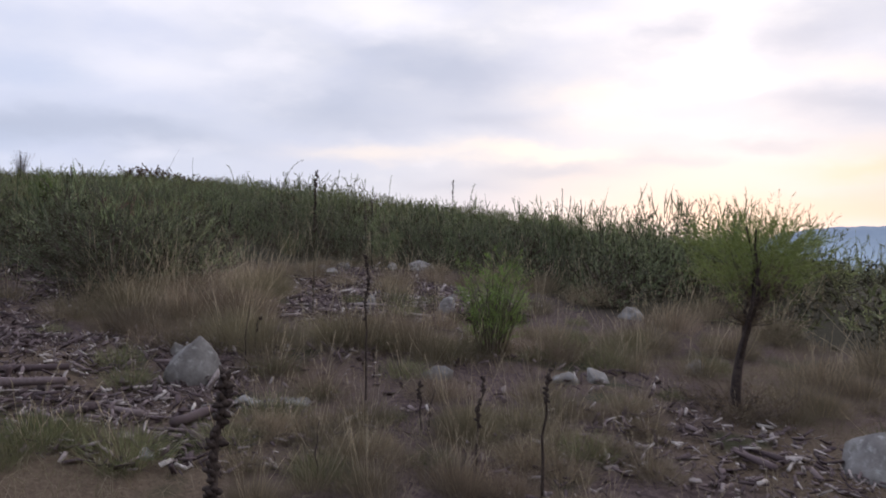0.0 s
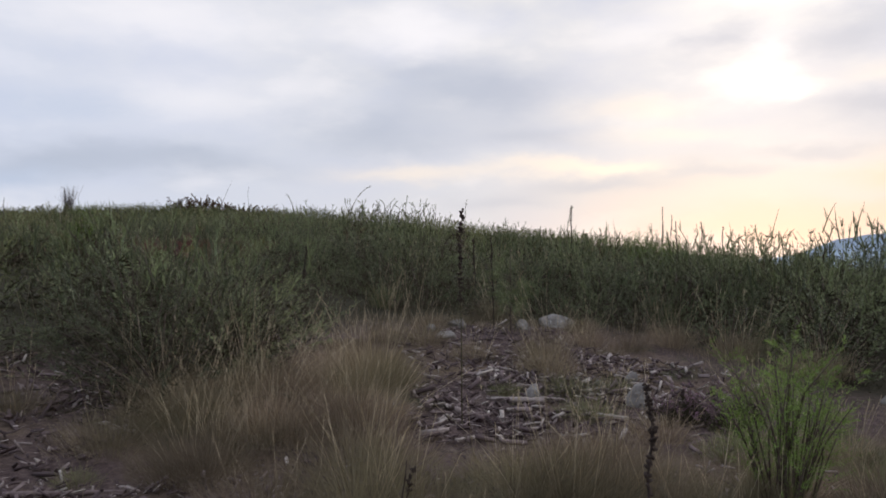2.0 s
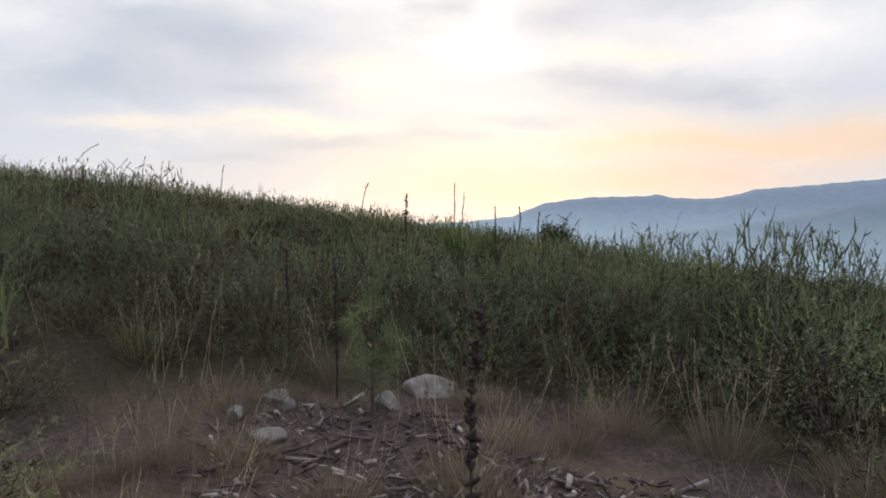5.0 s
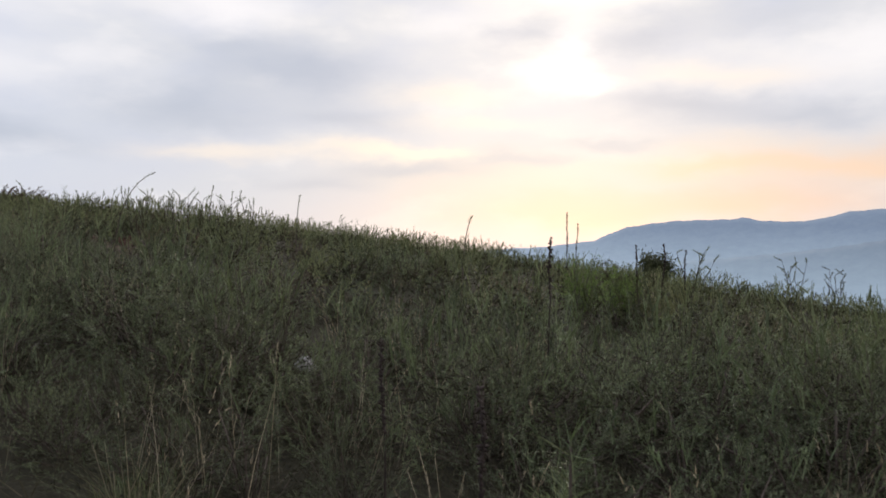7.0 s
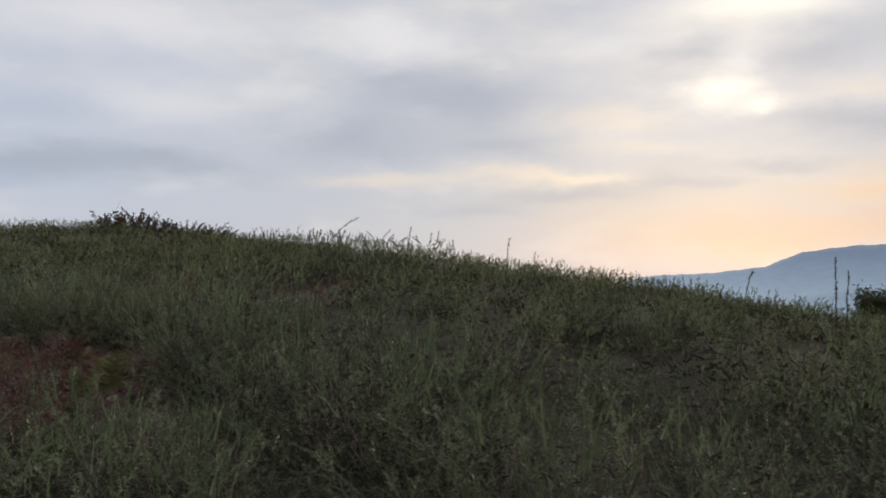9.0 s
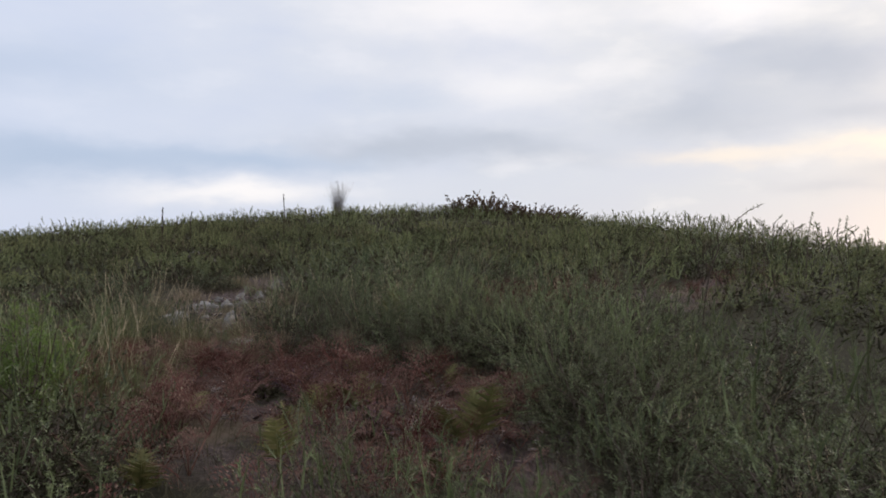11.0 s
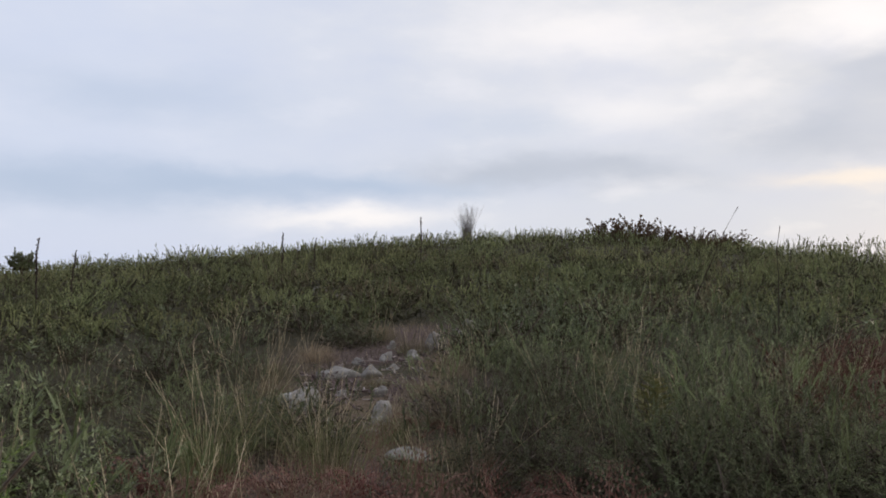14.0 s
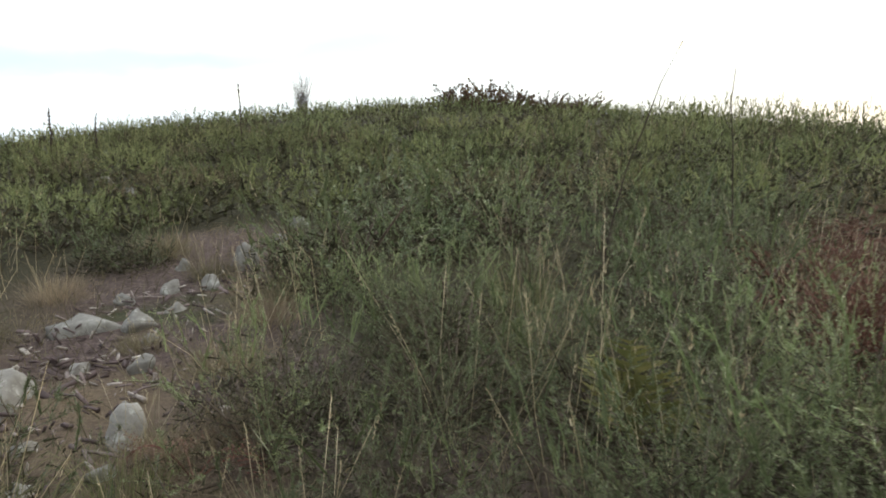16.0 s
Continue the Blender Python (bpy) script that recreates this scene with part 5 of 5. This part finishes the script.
BROOM = [sapling_kind(q) for q in (81, 82)]
plant(BROOM[0], stand(0.30, 5.10, 0, 1.05, 0.0))
plant(BROOM[1], stand(-5.96, 12.30, 50, 1.25))
plant(BROOM[0], stand(1.45, 14.3, 70, 1.1))
plant(BROOM[1], stand(1.9, 14.5, 20, 1.05))
plant(BROOM[0], stand(-8.9, 12.6, 120, 0.9))


def broom_tree(x, y):
    """A young broom: a leaning bare stem with dead twigs below and a bright crown."""
    rng = np.random.default_rng(88)
    ob = thing("young_broom_tree", "young broom tree with bare brown stem and bright green crown", "tree", "", pose(x, y, h(x, y) - 0.02))
    c = Cloth()
    f = np.linspace(0, 1, 8)
    trunk = np.stack([0.10 * f ** 1.3 - 0.02 * np.sin(4 * f), 0.03 * f, 0.62 * f], -1)
    add_tubes(c, trunk[None], (0.030 * (1 - 0.6 * f))[None], 7)
    m = 9
    a = rng.uniform(0, 2 * np.pi, m)
    start = trunk[rng.integers(3, 8, m)]
    end = np.stack([0.10 + np.cos(a) * 0.28, np.sin(a) * 0.24, rng.uniform(0.72, 0.95, m)], -1)
    add_tubes(c, np.stack([start, start * 0.5 + end * 0.5 + rng.normal(size=(m, 3)) * 0.03, end], 1), np.tile((0.012, 0.008, 0.004), (m, 1)), 5)
    part("trunk", c.mesh("broom_trunk", DEAD_STEM), ob)
    c = Cloth()
    m = 230
    a = rng.uniform(0, 2 * np.pi, m)
    foot = np.arange(m) < 150
    q = trunk[np.where(foot, 0, rng.integers(5, 8, m))] + np.stack([np.cos(a), np.sin(a), 0 * a], -1) * (foot * rng.uniform(0.0, 0.22, m))[:, None]
    e = q + np.stack([np.cos(a + 0.8), np.sin(a + 0.8), np.where(foot, rng.uniform(0.1, 0.9, m), rng.uniform(0.1, 1.1, m))], -1) * rng.uniform(0.08, 0.24, (m, 1))
    e[:, 2] = np.maximum(e[:, 2], 0.02)
    add_tubes(c, np.stack([q, (q + e) / 2 + rng.normal(size=(m, 3)) * 0.02, e], 1), np.tile((0.003, 0.002, 0.001), (m, 1)), 3)
    tagged(part("dead_twigs", c.mesh("broom_twigs", STEM), ob, "tangle of dead brown twigs round the stem"), kind="stuff")
    g = rng.random((230, 22, 1))
    p = (q[:, None, :] * (1 - g) + e[:, None, :] * g).reshape(-1, 3)
    dry = Cloth().add(*spines(rng, p, unit(rng.normal(size=p.shape)) + (0, 0, 0.4), 0.03, 0.004))
    part("dead_foliage", dry.mesh("broom_dead_leaf", DEAD_GORSE), ob, "withered brown leaves low on the stem")
    c = Cloth()
    m = 560
    u = unit(rng.normal(size=(m, 3)))
    base = np.array((0.10, 0.02, 0.80)) + u * np.array((0.34, 0.30, 0.19)) * rng.uniform(0.1, 1.0, (m, 1)) ** 0.5
    head = unit(u * (0.7, 0.7, 0.4) + (0, 0, 0.5) + rng.normal(size=(m, 3)) * 0.3)
    g = np.linspace(-0.3, 1, 20)[None, :, None]
    p = base[:, None, :] + head[:, None, :] * rng.uniform(0.08, 0.17, (m, 1, 1)) * g
    d = head[:, None, :] * 0.9 + unit(rng.normal(size=p.shape)) * 0.7
    p, d = p.reshape(-1, 3), d.reshape(-1, 3)
    c.add(*spines(rng, p, d, 0.030 * rng.uniform(0.6, 1.3, len(p)), 0.0042))
    part("crown", c.mesh("broom_crown", BRIGHT), ob)


broom_tree(1.50, 4.2)


def pine(x, y, tall=0.62, turn=0):
    rng = np.random.default_rng(95)
    ob = thing("pine_seedling", "young pine seedling with long pale green needles", "tree", "", pose(x, y, h(x, y) - 0.02, 0, 0, turn))
    stem, leaf = Cloth(), Cloth()
    f = np.linspace(0, 1, 5)
    add_tubes(stem, np.stack([0 * f, 0 * f, tall * 0.9 * f], -1)[None], (0.008 * (1 - 0.6 * f))[None], 5)
    ends = [(np.array((0, 0, tall * 0.62)), np.array((0, 0, tall * 0.92)))]
    for i in range(24):
        a, z = i * 2.4, tall * rng.uniform(0.12, 0.70)
        r = rng.uniform(0.06, 0.15)
        p0 = np.array((0, 0, z))
        p1 = p0 + (math.cos(a) * r, math.sin(a) * r, 0.05)
        ends.append((p0 * 0.5 + p1 * 0.5, p1))
        add_tubes(stem, np.stack([p0, p1])[None], np.array([[0.004, 0.002]]), 4)
    for p0, p1 in ends:
        m = 60
        g = rng.random((m, 1))
        p = p0 + (p1 - p0) * g
        d = unit(p1 - p0) * 0.7 + unit(rng.normal(size=(m, 3))) * 0.9
        leaf.add(*blades(rng, p, d, rng.uniform(0.07, 0.15, m), 0.0019, rng.uniform(0, 0.2, m)))
    part("trunk", stem.mesh("pine_stem", STEM), ob)
    part("needles", leaf.mesh("pine_needles", NEEDLE), ob)


pine(-0.63, 8.40, 0.74)


def frond_mesh(seed, length, mat, curl=0.25, pairs=16, droop=0.0, solid=False):
    """A bracken frond: an arched stalk with tapering pairs of toothed leaflets."""
    rng = np.random.default_rng(seed)
    c = Cloth()
    f = np.linspace(0, 1, 9)
    arch = np.stack([length * (0.75 * f - 0.1 * f ** 2) * (0.5 + droop), 0 * f, length * (0.95 * f - curl * f ** 2.2)], -1)
    add_tubes(c, arch[None], (0.0035 * (1 - 0.75 * f))[None], 4)
    for i in range(pairs):
        g = 0.30 + 0.68 * i / (pairs - 1)
        at = np.array([np.interp(g, f, arch[:, k]) for k in range(3)])
        ax = unit(np.array([np.interp(min(1, g + 0.05), f, arch[:, k]) for k in range(3)]) - at + 1e-6)
        ln = length * 0.30 * math.sin(math.pi * min(1, (1.12 - g) * 0.78)) * rng.uniform(0.85, 1.1)
        for side in (-1, 1):
            d = unit(np.array((0, side, 0)) + ax * 0.45 + np.array((0, 0, rng.uniform(-0.25, 0.15))))
            blade = np.array([at - ax * ln * 0.10, at + ax * ln * 0.10, at + d * ln])
            if solid:
                c.add(blade, np.array([[0, 1, 2]]))
            m = 6
            q = at + d * (ln * np.linspace(0.06, 1.0, m))[:, None]
            w = (ln * 0.17 * np.linspace(1, 0.25, m))[:, None]
            up = ax
            for s in (-1, 1):
                tip = q + up * s * w + d * w * 0.5
                b1, b2 = q - d * ln * 0.038, q + d * ln * 0.038
                v = np.stack([b1, b2, tip + (0, 0, 0.002)], 1)
                c.add(v.reshape(-1, 3), np.arange(3 * m).reshape(m, 3))
    return c.mesh("frond", mat)


GREEN_FRONDS = [frond_mesh(600 + i, 0.38, FERN, 0.1 + 0.1 * i, solid=True) for i in range(3)]
RED_FRONDS = [frond_mesh(640 + i, 0.38, RED_FERN, 0.2 + 0.2 * i, 8, 0.1) for i in range(3)]
DEAD_FRONDS = [frond_mesh(620 + i, 0.36, DEAD_FERN, 0.25 + 0.2 * i, 8, 0.1 + 0.1 * i) for i in range(4)]


def fern(x, y, fronds, count, size, label, group, seed):
    r = random.Random(seed)
    ob = thing("bracken_fern", label, "fern", group, stand(x, y, r.uniform(0, 360), size, 0.01))
    for i in range(count):
        p = part("frond", fronds[r.randrange(len(fronds))], ob)
        p.matrix_basis = pose(0, 0, 0, r.uniform(-12, 12), r.uniform(-14, 16), i * 360 / count + r.uniform(-30, 30)) @ Matrix.Scale(r.uniform(0.75, 1.1), 4)


for i, (x, y, k, s) in enumerate(((-4.94, 11.98, 2, 0.85), (-4.66, 12.54, 3, 0.85), (-3.99, 13.13, 3, 1.1), (-5.5, 12.9, 2, 0.8), (-4.52, 14.0, 3, 0.8), (-4.74, 13.4, 3, 0.8), (-5.5, 15.35, 3, 1.2), (-4.95, 13.3, 3, 0.75), (-3.95, 12.75, 2, 0.8), (-5.1, 13.95, 2, 0.7), (-4.9, 12.95, 3, 0.7))):
    fern(x, y, GREEN_FRONDS, k, s, "yellow-green bracken fern with arching fronds", "green bracken ferns", i)
rf = random.Random(31)
reds = [(rf.uniform(-6.9, -3.7), rf.uniform(12.5, 14.2)) for _ in range(200)]
reds = [(x, y) for x, y in reds if ((x + 5.3) / 1.6) ** 2 + ((y - 13.45) / 0.85) ** 2 < 1 or ((x + 4.1) / 0.7) ** 2 + ((y - 12.8) / 0.6) ** 2 < 1]
reds += [(-4.2 + rf.uniform(-0.9, 0.9), 12.2 + rf.uniform(-0.5, 0.5)) for _ in range(22)]
reds += [(-4.99, 15.8), (-4.8, 16.1), (-4.6, 15.7), (-4.1, 15.4), (-6.6, 14.9), (-6.45, 14.35)]
for i in range(42):                              # a standing patch beside the track
    a, b, c, d = ((-4.78, 16.4, 0.32, 0.35), (-4.75, 17.6, 0.55, 0.7), (-4.1, 18.9, 0.5, 0.7), (-3.4, 20.6, 0.5, 0.6))[(0, 0, 1, 1, 1, 2, 3)[i % 7]]
    fern(a + rf.uniform(-c, c), b + rf.uniform(-d, d), RED_FRONDS, 4, rf.uniform(1.45, 1.95) * (0.62 if b > 17 else 1.0), "tall dead red-brown bracken standing among gorse", "dead bracken", 60 + i)
for i, (x, y) in enumerate(reds):
    if to_trail(x, y) > 0.15:
        fern(x, y, DEAD_FRONDS, 4, rf.uniform(0.75, 1.3), "dead red-brown bracken with curled fronds", "dead bracken", 100 + i)
HEATHS = gorse_kind(140, 0.20, 0.16, 26, (10, 3, 6), (STEM, HEATHER), (0.014, 0.005), (0.08, 0.16), "heather plants", "low heather with faded purple flowers", "heather", "shrub", 0.3)
for x, y, s in ((0.25, 6.38, 1.0), (0.4, 6.25, 0.9), (0.12, 6.3, 0.8), (-4.5, 13.1, 0.9), (0.55, 6.45, 0.9), (-5.35, 13.75, 1.0), (-5.2, 13.55, 0.9), (-5.55, 13.6, 1.0), (-4.85, 13.75, 0.8), (-5.05, 13.9, 0.9)):
    plant(HEATHS, stand(x, y, x * 900, s))

# ---------------------------------------------------------------- along the crest
REED = material("dead_reed", leafy([(0.0, (0.13, 0.115, 0.11)), (1.0, (0.26, 0.23, 0.21))], 0.3, 3.0), 0.8, 0.2, 0.1)
PLUME = tussock_kind(150, 130, 0.95, 0.15, (REED, REED), 120, "tall dry grey-tan reed clump on the crest", 0.10, 1.25, 0.008, 0.14)
plant(("reed_clump", PLUME[1], "grass", "", PLUME[4]), stand(-17.3, 33.7, 0, 1.0))
RED_KIND = gorse_kind(160, 0.72, 0.85, 70, (8, 4, 6), (STEM, RED_LEAF), (0.07, 0.040), (0.25, 0.45), "reddish shrubs", "reddish-brown broad-leaved shrub on the crest", "reddish_shrub", "shrub", 0.3)
for x, y, s, t in ((-12.3, 34.3, 1.15, 0), (-11.3, 34.1, 1.0, 80), (-13.2, 34.6, 0.95, 150), (-10.3, 33.9, 0.8, 200), (-9.3, 33.2, 0.8, 260)):
    plant(RED_KIND, stand(x, y, t, s))
ROUND = gorse_kind(170, 0.36, 0.26, 60, (10, 4, 6), (STEM, GORSE), (0.06, 0.02), (0.10, 0.18), "", "small round dark bush rising above scrub", "round_bush", "shrub", 0.3)
crown_bush = plant(ROUND, stand(-17.0, 19.1, 0, 1.0, -0.30))
c = Cloth()
add_tubes(c, np.array([[(0, 0, -0.45), (0.01, 0, -0.2), (0, 0, 0.2)]]), np.array([[0.03, 0.025, 0.015]]), 6)
part("trunk", c.mesh("round_bush_trunk", STEM), crown_bush)


def lone_tree(x, y, top):
    rng = np.random.default_rng(175)
    z = h(x, y)
    ob = thing("distant_tree", "round dark green tree beyond the hillside", "tree", "", pose(x, y, z - 0.05))
    c = Cloth()
    tall = top - z
    f = np.linspace(0, 1, 6)
    add_tubes(c, np.stack([0.1 * f, 0 * f, tall * 0.8 * f], -1)[None], (0.09 * (1 - 0.8 * f))[None], 6)
    m = 12
    a = rng.uniform(0, 2 * np.pi, m)
    z0 = tall * rng.uniform(0.3, 0.7, m)
    s = np.stack([0 * a, 0 * a, z0], -1)
    e = s + np.stack([np.cos(a) * 0.6, np.sin(a) * 0.6, rng.uniform(0.2, 0.6, m)], -1)
    add_tubes(c, np.stack([s, (s + e) / 2, e], 1), np.tile((0.03, 0.02, 0.008), (m, 1)), 4)
    part("trunk", c.mesh("tree_trunk", STEM), ob)
    m = 5200
    k = rng.integers(0, 26, m)
    hub = unit(rng.normal(size=(26, 3))) * np.array((0.72, 0.72, 0.62)) * rng.uniform(0.5, 1.0, (26, 1)) + (0, 0, tall - 0.85)
    p = hub[k] + rng.normal(size=(m, 3)) * 0.16
    c = Cloth().add(*spines(rng, p, rng.normal(size=(m, 3)), 0.11 * rng.uniform(0.6, 1.3, m), 0.05))
    part("crown", c.mesh("tree_crown", GORSE_FAR), ob)


lone_tree(12.6, 37.4, 2.12)


def twig_shrub(x, y, tall, seed):
    """A bare crooked shrub with a few leafy ends."""
    rng = np.random.default_rng(seed)
    ob = thing("bare_shrub", "crooked half-bare gorse branch above scrub", "shrub", "bare crooked shrubs", pose(x, y, h(x, y) - 0.02))
    c, leaf = Cloth(), Cloth()
    for i in range(5):
        a = rng.uniform(0, 6.28)
        k = 6
        p = np.cumsum(np.vstack([np.zeros(3), np.c_[np.cos(a) * rng.uniform(0.0, 0.07, k - 1) + rng.normal(size=k - 1) * 0.02, np.sin(a) * rng.uniform(0, 0.07, k - 1), np.full(k - 1, tall / (k - 1)) * rng.uniform(0.7, 1.1, k - 1)]]), 0)
        add_tubes(c, p[None], np.linspace(0.0065, 0.003, k)[None], 4)
        for j in (2, 3, 4, 5):
            d = unit(np.array((rng.normal(), rng.normal(), 0.9)))
            q = p[j]
            e = q + d * rng.uniform(0.10, 0.2)
            add_tubes(c, np.stack([q, e])[None], np.array([[0.005, 0.002]]), 3)
            g = rng.random((70, 1))
            leaf.add(*spines(rng, q + (e - q) * g, d * 0.6 + unit(rng.normal(size=(70, 3))), 0.026, 0.006))
    part("branch", c.mesh("bare_branches", DEAD_STEM), ob)
    part("foliage", leaf.mesh("bare_shrub_leaf", GORSE), ob)


for i, (x, y, t) in enumerate(((6.6, 18.9, 0.85), (4.2, 17.6, 0.8), (7.6, 19.3, 0.8), (-3.8, 20.4, 0.92), (-3.25, 20.2, 0.82), (-2.9, 20.0, 0.88), (-2.45, 20.1, 0.84), (-2.1, 19.8, 0.8), (-3.5, 20.05, 0.76))):
    twig_shrub(x, y, t, 700 + i)


def arched_shoot(x, y, tall, lean, seed):
    rng = np.random.default_rng(seed)
    ob = thing("arched_shoot", "long arching spiny shoot above the scrub", "shoot", "arching shoots", pose(x, y, h(x, y)))
    f = np.linspace(0, 1, 10)
    p = np.stack([lean * f ** 2.2, 0 * f, tall * (f * 1.35 - 0.35 * f ** 3)], -1)
    c = Cloth()
    add_tubes(c, p[None], (0.008 * (1 - 0.7 * f))[None], 4)
    part("stem", c.mesh("shoot_stem", STEM), ob)
    m = 70
    g = rng.uniform(0.4, 1, m)
    q = np.stack([np.interp(g, f, p[:, i]) for i in range(3)], -1)
    c = Cloth().add(*spines(rng, q, rng.normal(size=(m, 3)) + (0.4, 0, 0.6), 0.032, 0.008))
    part("foliage", c.mesh("shoot_leaf", GORSE), ob)


for i, (x, y, t, l) in enumerate(((-3.35, 16.7, 1.08, 0.45), (-2.6, 19.6, 0.98, 0.06), (-1.3, 18.6, 1.0, 0.05), (-4.4, 17.3, 0.95, -0.2), (0.4, 15.0, 0.95, 0.1), (-5.0, 13.2 + 2.2, 0.7, 0.4))):
    arched_shoot(x, y, t, l, 760 + i)
